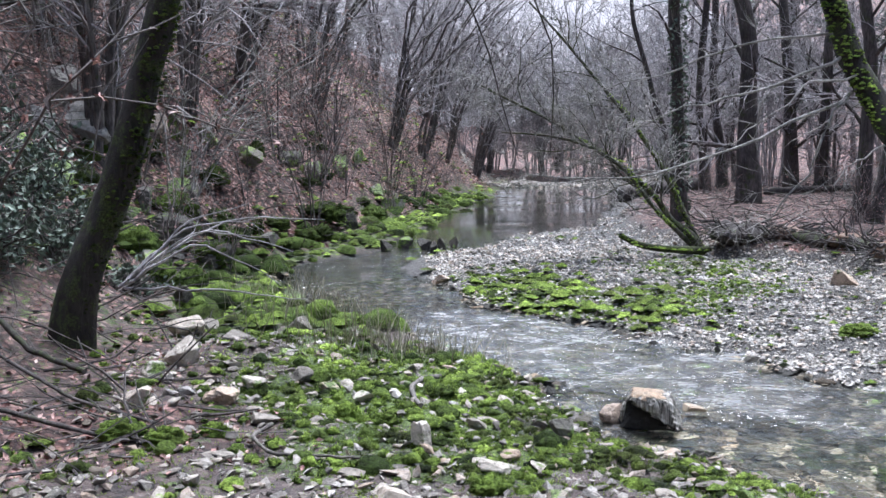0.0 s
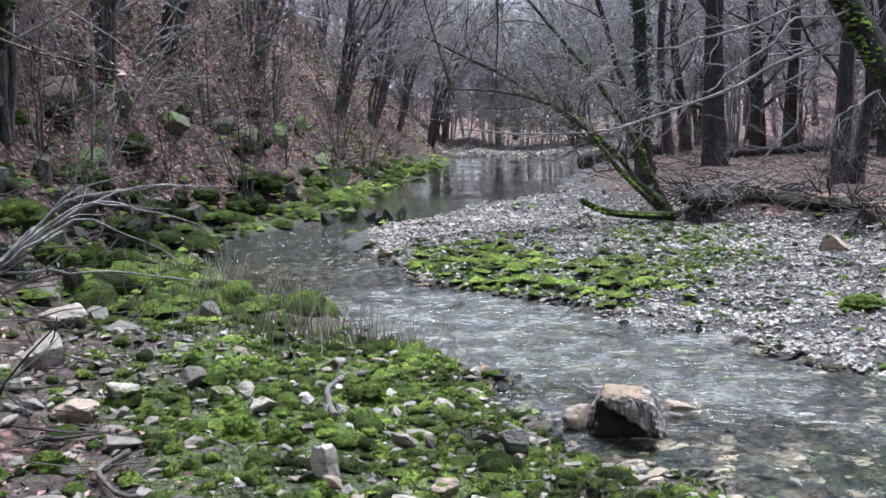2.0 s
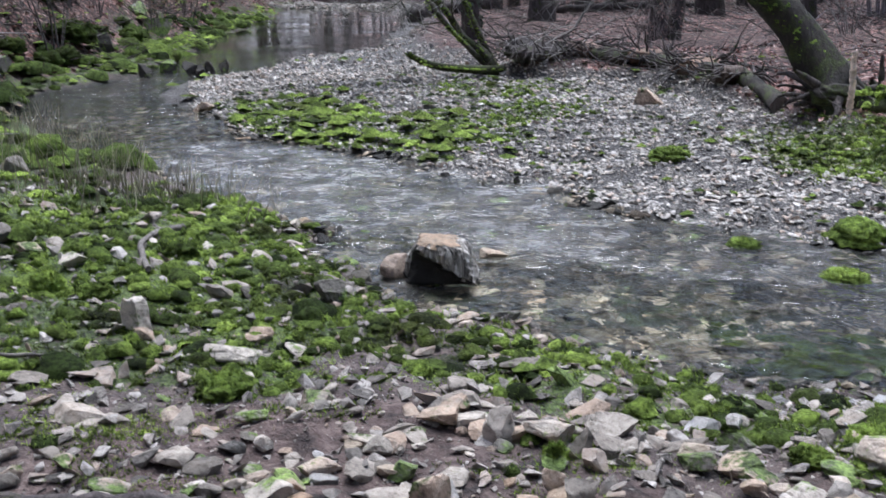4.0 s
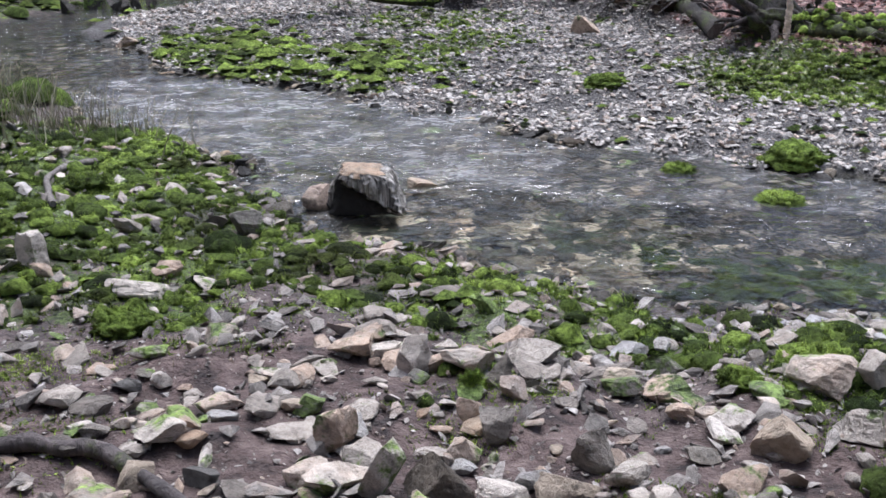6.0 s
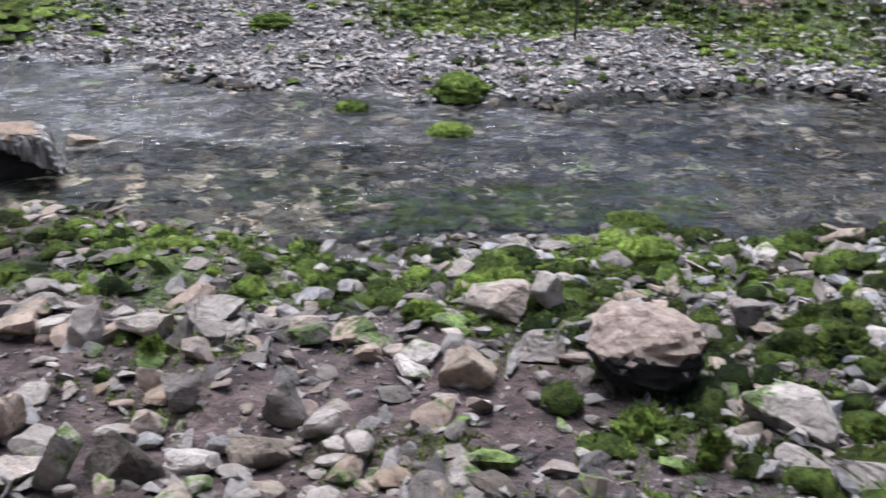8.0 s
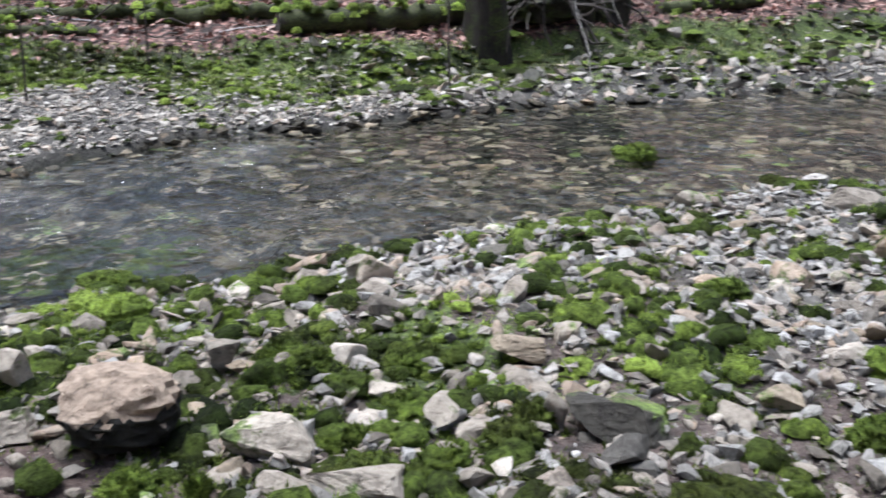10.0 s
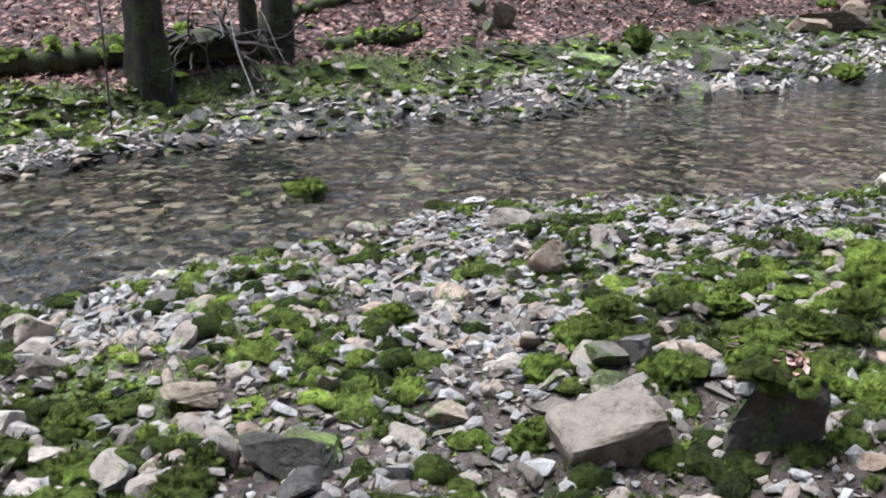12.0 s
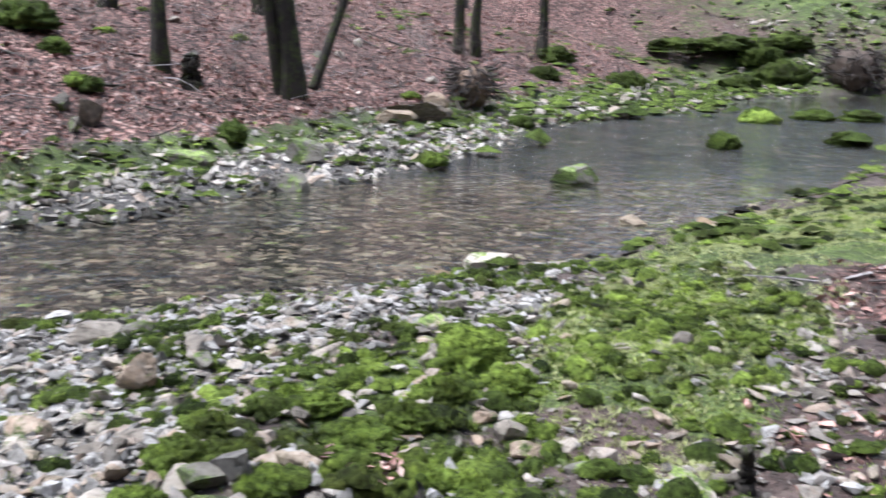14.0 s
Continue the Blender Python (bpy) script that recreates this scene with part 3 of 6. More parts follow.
def spun(n, rng, flat=0.0):
    """Random turns as 3 x 3 matrices; flat: 1 only spins round the upright."""
    q = rng.normal(size=(n, 4))
    q[:, 1:3] *= 1 - flat
    q /= np.linalg.norm(q, axis=1)[:, None]
    w, x, y, z = q.T
    return np.stack([np.stack([1 - 2 * (y * y + z * z), 2 * (x * y - z * w), 2 * (x * z + y * w)], -1),
                     np.stack([2 * (x * y + z * w), 1 - 2 * (x * x + z * z), 2 * (y * z - x * w)], -1),
                     np.stack([2 * (x * z - y * w), 2 * (y * z + x * w), 1 - 2 * (x * x + y * y)], -1)], -2)


def strew(name, shapes, spots, scales, turns, material, label, category, smooth=False):
    """Very many small pieces as one mesh of kind stuff."""
    vs, fs, base = [], [], 0
    pick = np.arange(len(spots)) % len(shapes)
    for k, (v, f) in enumerate(shapes):
        m = np.where(pick == k)[0]
        if not len(m):
            continue
        w = np.einsum("nij,nvj->nvi", turns[m], v[None] * scales[m][:, None, :]) + spots[m][:, None, :]
        vs.append(w.reshape(-1, 3))
        fs.append((f[None] + base + (np.arange(len(m)) * len(v))[:, None, None]).reshape(-1, f.shape[1]))
        base += len(m) * len(v)
    return tagged(new(name, mesh_of(name, np.concatenate(vs), np.concatenate(fs), material, smooth)), label, category, kind="stuff")


def spread(rng, n, box, chance):
    """Up to n random spots in the box (x0, x1, y0, y1), kept by the chance that chance(x, y) gives."""
    x, y = rng.uniform(box[0], box[1], n), rng.uniform(box[2], box[3], n)
    ok = rng.random(n) < chance(x, y)
    return x[ok], y[ok]


def tube(points, radii, sides, rng=None, knobs=0.0):
    p, r = np.asarray(points, float), np.asarray(radii, float)
    d = np.gradient(p, axis=0)
    d /= np.linalg.norm(d, axis=1)[:, None] + 1e-9
    ref = np.where(np.abs(d[:, 2:3]) > 0.9, [[1.0, 0, 0]], [[0, 0, 1.0]])
    u = np.cross(d, ref)
    u /= np.linalg.norm(u, axis=1)[:, None]
    w = np.cross(d, u)
    a = np.linspace(0, 2 * math.pi, sides, endpoint=False)
    rr = r[:, None] * np.ones(sides)
    if knobs:
        rr = rr * (1 + knobs * rng.normal(size=rr.shape))
    v = p[:, None] + rr[..., None] * (np.cos(a)[None, :, None] * u[:, None] + np.sin(a)[None, :, None] * w[:, None])
    n = len(p)
    i = np.arange(n - 1)[:, None] * sides + np.arange(sides)[None]
    j = np.arange(n - 1)[:, None] * sides + (np.arange(sides)[None] + 1) % sides
    f = np.stack([i, j, j + sides, i + sides], -1).reshape(-1, 4)
    return v.reshape(-1, 3), f


def joined(tubes):
    vs, fs, base = [], [], 0
    for v, f in tubes:
        vs.append(v)
        fs.append(f + base)
        base += len(v)
    return np.concatenate(vs), np.concatenate(fs)


def smooth_line(points, n):
    """A rounded line through the points."""
    p = np.asarray(points, float)
    s = np.concatenate([[0], np.cumsum(np.linalg.norm(np.diff(p, axis=0), axis=1))])
    q = np.linspace(0, s[-1], n)
    out = np.stack([np.interp(q, s, p[:, k]) for k in range(3)], 1)
    for _ in range(2):
        out[1:-1] = (out[:-2] + 2 * out[1:-1] + out[2:]) / 4
    return out


def shoot(rng, at, way, length, r, n=6, curl=0.22, rise=0.0):
    """A wandering twig line with its radii."""
    way = np.asarray(way, float)
    way = way / np.linalg.norm(way)
    p, pts = np.array(at, float), [np.array(at, float)]
    for _ in range(n - 1):
        way = way + curl * rng.normal(size=3) + (0, 0, rise)
        way /= np.linalg.norm(way)
        p = p + way * length / (n - 1)
        pts.append(p.copy())
    return np.array(pts), np.linspace(r, r * 0.35, n)


def sprout(rng, line, radii, count, length, levels, spread_by=0.9, lo=0.25, rise=0.02, thin=0.55, least=0.003):
    """Side shoots off a line, and shoots off those: a list of (level, points, radii)."""
    made = []
    for _ in range(count):
        s = rng.uniform(lo, 1.0) * (len(line) - 1)
        i = min(int(s), len(line) - 2)
        at = line[i] + (s - i) * (line[i + 1] - line[i])
        along = line[i + 1] - line[i]
        along = along / (np.linalg.norm(along) + 1e-9)
        side = rng.normal(size=3)
        side -= side @ along * along
        side /= np.linalg.norm(side) + 1e-9
        ln = length * rng.uniform(0.5, 1.15)
        r = max(least, radii[i] * thin * rng.uniform(0.6, 1.0))
        pts, rr = shoot(rng, at, along * 0.75 + side * spread_by, ln, r, 5 if levels > 1 else 3, 0.24, rise)
        made.append((levels, pts, rr))
        if levels > 1:
            made += sprout(rng, pts, rr, max(3, int(count * 0.55)), length * 0.5, levels - 1, spread_by, 0.2, rise, thin, least)
    return made


def tree(name, line, r0, r1, label, bark, seed, limbs=8, reach=2.2, levels=3, lo=0.35, extra=(), twig=None, group="", flare=1.5, rise=0.03, least=0.004, far=False):
    """A tree: trunk along the line, limbs and twigs. extra: further stems as (points, r0, r1)."""
    rng = np.random.default_rng(seed)
    twig = twig or TWIG
    root = empty(name, tuple(line[0]), label, "tree", group)
    n = 16 if far else 44
    pts = smooth_line(line, n)
    s = np.linspace(0, 1, n)
    rr = (r0 + (r1 - r0) * s) * (1 + (flare - 1) * np.exp(-s * 14)) * (1 + 0.07 * wave(s * 9, 0 * s + seed, 1.0, seed))
    pts[1:-1] += 0.25 * r0 * np.stack([wave(s, 0 * s, 0.09, seed + 1), wave(s, 0 * s, 0.09, seed + 2), 0 * s], 1)[1:-1] * (not far)
    pts[0, 2] -= 0.25
    v, f = tube(pts, rr, 8 if far else 18, rng, 0.035)
    if not far:
        # upright ridges of the bark, stronger at the foot
        a = np.tile(np.arange(18) * 2 * math.pi / 18, n)
        out = v - np.repeat(pts, 18, 0)
        v = v + out * (0.07 * np.sin(a * 5 + seed) * (0.5 + 2 * np.exp(-np.repeat(s, 18) * 12)))[:, None]
    part("trunk", v, f, bark, root)
    stems = [(pts, rr)]
    for k, (line2, a, b) in enumerate(extra):
        p2 = smooth_line(line2, 12)
        q2 = np.linspace(a, b, 12)
        part("stem", *tube(p2, q2, 9, rng, 0.05), bark, root)
        stems.append((p2, q2))
    grown = []
    for p2, q2 in stems:
        grown += sprout(rng, p2, q2 * 0.8, max(2, limbs // len(stems)), reach, levels, 0.9, lo, rise, 0.55, least)
    thick = [tube(p, r, 6) for lv, p, r in grown if lv == levels]
    fine = [tube(p, r, 3) for lv, p, r in grown if lv < levels]
    if far:
        part("limbs", *joined(thick), bark, root, kind="stuff")
    else:
        for v, f in thick:
            part("limb", v, f, bark if levels > 2 else twig, root)
    if fine:
        part("twigs", *joined(fine), twig, root, kind="stuff")
    return root


def bush(name, at, stems, height_m, spread_m, r, label, seed, lean=(0, 0), twig=None, kids=7, levels=2, group="", least=0.004, long=0.3):
    """A many-stemmed bare shrub: stems fan out from one stool."""
    rng = np.random.default_rng(seed)
    root = empty(name, at, label, "shrub", group)
    base = np.array(at, float) - (0, 0, 0.1)
    grown = []
    for k in range(stems):
        a = rng.uniform(0, 2 * math.pi)
        out = np.array([math.cos(a), math.sin(a)]) * spread_m * rng.uniform(0.3, 1.0) + lean
        h = height_m * rng.uniform(0.65, 1.1)
        tip = base + (out[0], out[1], h)
        mid = base + (out[0] * 0.3, out[1] * 0.3, h * 0.55)
        foot = base + (0.12 * math.cos(a), 0.12 * math.sin(a), 0)
        pts = smooth_line([foot, mid, tip], 8) + rng.normal(size=(8, 3)) * 0.03 * height_m * np.linspace(0, 1, 8)[:, None]
        rr = np.linspace(r * rng.uniform(0.6, 1.1), r * 0.25, 8)
        part("stem", *tube(pts, rr, 6), BARK_PALE if r > 0.02 else (twig or TWIG), root)
        grown += sprout(rng, pts, rr, kids, height_m * long, levels, 0.95, 0.15, 0.0, 0.55, least)
    part("twigs", *joined([tube(p, q, 3) for _, p, q in grown]), twig or TWIG, root, kind="stuff")
    return root

# ---- trees, space by space ----
def ground_at(x, y):
    return float(height(np.array([x]), np.array([y]))[0])


def wobble(line, by, seed):
    """The line with two more points between each pair, set aside by chance as a grown stem is."""
    rng = np.random.default_rng(seed)
    p = np.asarray(line, float)
    out = []
    for a, b in zip(p, p[1:]):
        out += [a, a + (b - a) / 3 + by * rng.normal(size=3), a + (b - a) * 2 / 3 + by * rng.normal(size=3)]
    return [tuple(q) for q in out + [p[-1]]]


def standing(x, y, tall, dx=0.0, dy=0.0, bend=0.15, seed=0):
    """A trunk line from the ground at x, y whose top is dx, dy aside."""
    z = ground_at(x, y)
    rng = np.random.default_rng(seed)
    return [(x + dx * s + bend * rng.normal() * (0 < s < 1), y + dy * s + bend * rng.normal() * (0 < s < 1), z + tall * s) for s in (0, 0.25, 0.5, 0.75, 1)]


# the mossy tree on the near slope; a dead branch of it hangs over the stream
zl = ground_at(-3.1, 7.4)
left_tree = tree("leaning_tree", [(-3.14, 7.4, zl), (-2.92, 7.4, zl + 0.7), (-2.6, 7.4, zl + 1.5), (-2.38, 7.42, zl + 2.3), (-2.14, 7.45, zl + 3.2), (-1.9, 7.5, zl + 4.6), (-1.8, 7.6, zl + 6.5)],
                 0.155, 0.09, "leaning dark trunk coated with moss at the stream slope", BARK_MOSS, 5, 7, 1.6, 3, 0.62, flare=1.35, twig=BARK_PALE)
rng = np.random.default_rng(91)
hang = []
for line in ([(-1.95, 7.6, 6.2), (-0.6, 6.9, 4.6), (0.1, 6.4, 3.2), (0.42, 6.2, 2.55), (0.5, 6.2, 1.95)],
             [(-1.95, 7.6, 6.0), (0.0, 7.0, 4.6), (0.75, 6.7, 3.2), (0.92, 6.6, 2.8), (0.8, 6.6, 2.4), (0.82, 6.6, 2.0)]):
    p = smooth_line(line, 14) + rng.normal(size=(14, 3)) * 0.025
    hang.append(tube(p, np.linspace(0.02, 0.004, 14), 5))
    hang += [tube(q, s, 3) for _, q, s in sprout(rng, p, np.linspace(0.012, 0.004, 14), 7, 0.5, 2, 0.8, 0.5, -0.05)]
part("hanging_branch", *joined(hang), BARK, left_tree, "thin dark drooping branch")

# tall wood on the far terrace
for k, (x, y, r, tall, dx, dy) in enumerate([(8.0, 24.4, 0.33, 15, -0.9, 0.2), (10.6, 28.7, 0.25, 14, -1.4, 0.3), (11.1, 27.7, 0.21, 15, -0.2, 0), (8.0, 17.8, 0.19, 12, -0.3, 0.2),
                                             (8.25, 17.7, 0.14, 12, 0.25, 0.2), (9.0, 31.8, 0.19, 13, -0.6, 0), (12.2, 24.3, 0.36, 16, 0.3, 0), (13.2, 26.5, 0.2, 15, -0.3, 0),
                                             (7.3, 27.5, 0.12, 10, -1.6, 0.3), (12.6, 20.5, 0.17, 14, 0.2, 0), (10.2, 34.0, 0.22, 15, -0.5, 0)]):
    tree("terrace_tree", standing(x, y, tall, dx, dy, 0.32, k), r * 0.66, r * 0.3, "tall dark bare trunk on the leafy terrace", BARK, 100 + k, 17, 2.6, 3, 0.08, group="trees on the far terrace")
ivy_tree = tree("ivy_tree", standing(5.15, 19.6, 11, -0.3, 0, 0.08, 40), 0.13, 0.08, "slender trunk wrapped in dark green ivy", BARK, 140, 8, 1.8, 3, 0.2)


def leaf_cloud(rng, spots, size, curl=0.3):
    """Many small pointed leaves at the spots, as verts and quads."""
    n = len(spots)
    shape = np.array([[-0.5, 0, 0], [0, 0.28, 0.12], [0.5, 0, 0], [0, -0.28, 0.12]])
    turns = spun(n, rng, curl)
    s = size * rng.uniform(0.6, 1.3, n)
    v = np.einsum("nij,vj->nvi", turns, shape) * s[:, None, None] + spots[:, None]
    return v.reshape(-1, 3), np.arange(4 * n).reshape(n, 4)


rng = np.random.default_rng(77)
a, s = rng.uniform(0, 2 * math.pi, 1500), rng.uniform(0, 6, 1500)
part("ivy", *leaf_cloud(rng, np.stack([5.15 - 0.03 * s + 0.16 * np.cos(a), 19.6 + 0.16 * np.sin(a), 0.5 + s], 1) + rng.normal(size=(1500, 3)) * 0.04, 0.09), EVERGREEN, ivy_tree, "glossy dark ivy leaves")

# the mossy tree that leans out over the gravel from a swollen foot, with pale bare boughs
lean_line = [(6.6, 9.75, 0.3), (6.5, 9.95, 0.7), (6.2, 10.3, 1.2), (5.85, 10.5, 1.65), (5.35, 10.8, 2.15), (5.02, 11.1, 2.9), (4.75, 11.25, 3.8), (4.6, 11.4, 6.0)]
lean = tree("leaning_moss_tree", lean_line, 0.19, 0.1, "thick moss-grown trunk leaning out from a swollen foot", BARK_MOSS, 60, 4, 1.2, 3, 0.6, flare=1.8)
boughs = []
for line, r in (([(5.1, 11.0, 2.7), (4.87, 11.1, 2.5), (4.2, 11.1, 2.25), (3.5, 11.1, 1.95), (2.6, 11.1, 1.65), (1.8, 11.1, 1.56), (1.0, 11.1, 1.66)], 0.024),
                ([(5.0, 11.0, 2.6), (4.7, 11.0, 2.4), (4.6, 11.0, 1.86), (4.15, 11.0, 1.25), (3.75, 11.0, 1.0)], 0.022),
                ([(5.3, 10.8, 2.2), (5.6, 10.5, 2.1), (5.8, 10.3, 1.8), (6.3, 10.0, 1.65), (6.9, 9.7, 1.7)], 0.022),
                ([(4.95, 11.1, 3.1), (4.2, 11.1, 2.7), (3.2, 11.2, 2.5), (2.2, 11.4, 2.1)], 0.025), ([(5.0, 11.0, 2.8), (4.5, 10.9, 2.75), (3.8, 10.7, 2.3), (3.4, 10.6, 2.0)], 0.016),
                ([(5.2, 10.9, 2.3), (5.6, 10.7, 2.7), (6.3, 10.5, 2.6), (7.0, 10.3, 2.2)], 0.02), ([(4.9, 11.1, 3.3), (4.0, 11.5, 3.3), (3.0, 11.9, 2.9), (2.0, 12.2, 2.7)], 0.02), ([(5.4, 10.8, 2.1), (5.0, 10.6, 1.9), (4.6, 10.5, 1.6), (4.5, 10.4, 1.3)], 0.014)):
    p = smooth_line(line, 14) + rng.normal(size=(14, 3)) * 0.025
    q = np.linspace(r, 0.006, 14)
    boughs.append(tube(p, q, 6))
    boughs += [tube(b, c, 4) for _, b, c in sprout(rng, p, q, 8, 0.75, 2, 0.75, 0.15, 0.0)]
part("boughs", *joined(boughs), TWIG_PALE, lean, "pale grey bare boughs", kind="stuff")


def moss_coat(parent, line, r0, r1, count, small, large, seed, material, turned=(-1.5, 1.5), upto=1.0):
    """Small moss cushions that hug a trunk on the side towards the stream."""
    rng = np.random.default_rng(seed)
    pts = smooth_line(line, 60)
    lumps_on = []
    for k in range(count):
        i = int(rng.integers(0, int(59 * upto)))
        r = r0 + (r1 - r0) * i / 59
        a = rng.uniform(*turned)
        v, f = cushion(800 + k % 8, 2)
        lumps_on.append((v * rng.uniform(small, large) + pts[i] + rng.uniform(0, 1) * (pts[i + 1] - pts[i]) + (r * 0.95 * math.sin(a), -r * 0.95 * math.cos(a), 0), f))
    part("moss", *joined(lumps_on), material, parent, "patchy dark green moss", True, "stuff")


moss_coat(lean, lean_line, 0.21, 0.1, 900, 0.02, 0.065, 5, MOSS_LUMP, (-1.6, 1.6), 0.85)
moss_coat(left_tree, [(-3.14, 7.4, zl), (-2.92, 7.4, zl + 0.7), (-2.6, 7.4, zl + 1.5), (-2.38, 7.42, zl + 2.3), (-2.14, 7.45, zl + 3.2), (-1.9, 7.5, zl + 4.6)], 0.16, 0.105, 620, 0.015, 0.05, 6, MOSS_DARK, (-0.4, 1.9))

# a hazel stool at the terrace edge, leaning out over the water
zc = ground_at(4.4, 15.4)
hz = [([(4.4, 15.4, zc), (3.75, 15.4, zc + 0.75), (3.0, 15.5, 1.75), (2.1, 15.6, 2.35), (0.9, 15.7, 2.95)], 0.06, 0.014),
      ([(4.35, 15.4, zc), (3.9, 15.3, zc + 0.4), (3.35, 15.2, zc + 0.95), (3.2, 15.1, zc + 1.4), (2.2, 15.3, 2.1), (1.2, 15.4, 2.2)], 0.045, 0.012),
      ([(4.45, 15.45, zc), (4.0, 15.5, zc + 1.0), (3.4, 15.7, zc + 2.0), (2.6, 15.9, zc + 3.0), (1.7, 16, zc + 4)], 0.05, 0.015)]
hz = [(wobble(line, 0.05, 70 + k), a, b) for k, (line, a, b) in enumerate(hz)]
hazel = tree("hazel_stool", hz[0][0], 0.062, 0.014, "mossy hazel stems leaning over the gravel", BARK_HAZEL, 61, 46, 1.3, 3, 0.2, extra=hz[1:], twig=TWIG_PALE, least=0.0075)
part("low_stem", *tube(smooth_line([(4.5, 15.3, zc), (3.9, 15.0, zc + 0.05), (3.3, 14.9, zc + 0.12), (3.0, 14.9, zc + 0.3)], 10), np.linspace(0.07, 0.04, 10), 8), LOG_MOSS, hazel)
for k, (line, a, b) in enumerate(hz):
    moss_coat(hazel, line, a, 0.6 * a, 240, 0.015, 0.05, 71 + k, MOSS_LUMP, (-2.2, 2.2), 0.62)
moss_coat(hazel, [(4.5, 15.3, zc), (3.9, 15.0, zc + 0.05), (3.3, 14.9, zc + 0.12), (3.0, 14.9, zc + 0.3)], 0.07, 0.04, 180, 0.02, 0.07, 76, MOSS_LUMP, (-2.4, 2.4))

# trees by the bend and on the leafy slope beyond it
tree("bend_tree", standing(9.91, 4.91, 9, -0.1, 0.2, 0.04, 41), 0.165, 0.1, "upright trunk with moss at its foot by the bend", BARK_MOSS, 150, 6, 1.6, 3, 0.25)
z3 = ground_at(11.4, 4.35)
tree("twin_tree", [(11.45, 4.3, z3), (11.5, 4.25, z3 + 1), (11.7, 4.0, z3 + 2.5), (11.9, 3.7, z3 + 5), (12, 3.5, z3 + 8)], 0.15, 0.08, "twin dark trunks rising from one mossy stool", BARK_MOSS, 151, 8, 1.6, 3, 0.2,
     extra=[([(11.15, 4.42, z3), (11.1, 4.45, z3 + 1.2), (11.05, 4.5, z3 + 3), (10.9, 4.6, z3 + 6)], 0.1, 0.05)])
tree("slope_tree", standing(19.4, 1.95, 9, 0.0, 0.2, 0.05, 42), 0.12, 0.07, "slim straight trunk on the leafy slope", BARK_MOSS, 152, 5, 1.4, 3, 0.3)
z5 = ground_at(20, -0.2)
tree("slope_tree", [(20.0, -0.2, z5), (20.0, -0.1, z5 + 1.5), (20.1, 0.0, z5 + 4), (20.2, 0.1, z5 + 9)], 0.19, 0.1, "forked mossy trunk on the leafy slope", BARK_MOSS, 153, 6, 1.6, 3, 0.3,
     extra=[([(20.0, -0.02, z5), (19.9, 0.18, z5 + 1.2), (19.9, 0.35, z5 + 4), (19.8, 0.6, z5 + 8)], 0.11, 0.06), ([(20.5, -0.6, z5 + 0.1), (20.8, -1.0, z5 + 1.2), (21.1, -1.5, z5 + 2.6), (21.4, -2.0, z5 + 5)], 0.1, 0.05)])
for k, (x, y, r, dx, dy) in enumerate([(31.6, -5.0, 0.14, 0.1, 0.3), (32.2, -5.6, 0.13, 0.3, -0.6), (15.5, 6.5, 0.13, 0, 0), (24, 3.5, 0.15, 0.2, 0), (29, 0.5, 0.16, 0, 0.2), (36, -8.5, 0.15, 0.3, -0.5), (17.5, 9.0, 0.16, 0, 0)]):
    tree("slope_tree", standing(x, y, 10, dx, dy, 0.08, 50 + k), r, r * 0.6, "slim mossy trunk on the leafy slope", BARK_MOSS, 160 + k, 6, 1.6, 3, 0.3)

# hazels of the near slope
for k, (x, y, n, h, lean_by) in enumerate([(1.2, 39.3, 9, 7, (2.8, 0)), (2.6, 44.5, 9, 7, (2.8, 0)), (-2.8, 28.3, 8, 6, (2.0, 0)), (-0.8, 33, 9, 7, (2.4, 0)), (-4.1, 23.4, 11, 6, (2.4, 0)), (0.2, 36.5, 8, 7, (2.5, 0))]):
    bush("hazel", (x, y, ground_at(x, y)), n, h, 1.6, 0.07, "tall many-stemmed bare hazel on the bank", 200 + k, lean_by, kids=12, group="hazels on the near bank", least=0.009)
hazel_kinds = [bush("hazel", (0, 0, 0), 9, 6.5, 2.2, 0.06, "tall many-stemmed bare hazel in the wood", 210 + k, (0.4, 0), kids=12, group="hazels of the wood", least=0.011) for k in range(2)]
kinds = [bush("brush", (0, 0, 0), 7, 2.6, 2.0, 0.02, "tangled bare brush on the leafy slope", 220 + k, (0.5, 0.1), kids=5, group="brush on the slope", least=0.0065 + 0.001 * (k % 3), long=0.45, twig=(TWIG_BROWN, BARK_PALE, TWIG_PALE)[k % 3]) for k in range(5)]
# pale bark on the wood trees: mist put into their colour
tall_kinds = [tree("wood_tree", [(0, 0, 0), (0.1, 0, 3), (0.2, 0.1, 6), (0.3, 0, 9), (0.4, 0, 12)], 0.15, 0.04, "bare grey tree of the surrounding wood", BARK_PALE, 240 + k, 10, 3.3, 3, 0.08,
                   group="bare trees of the wood", least=0.011, far=True, twig=TWIG) for k in range(4)]


rng = np.random.default_rng(15)
for ob in kinds:
    # dead leaves that still hang on the twigs
    tips = np.array([v.co[:] for v in ob.children[-1].data.vertices])[rng.integers(0, len(ob.children[-1].data.vertices), 260)]
    part("hanging_leaves", *leaf_cloud(rng, tips, 0.07, 0.0), LEAVES, ob, "withered leaves left on the twigs", False, "stuff")


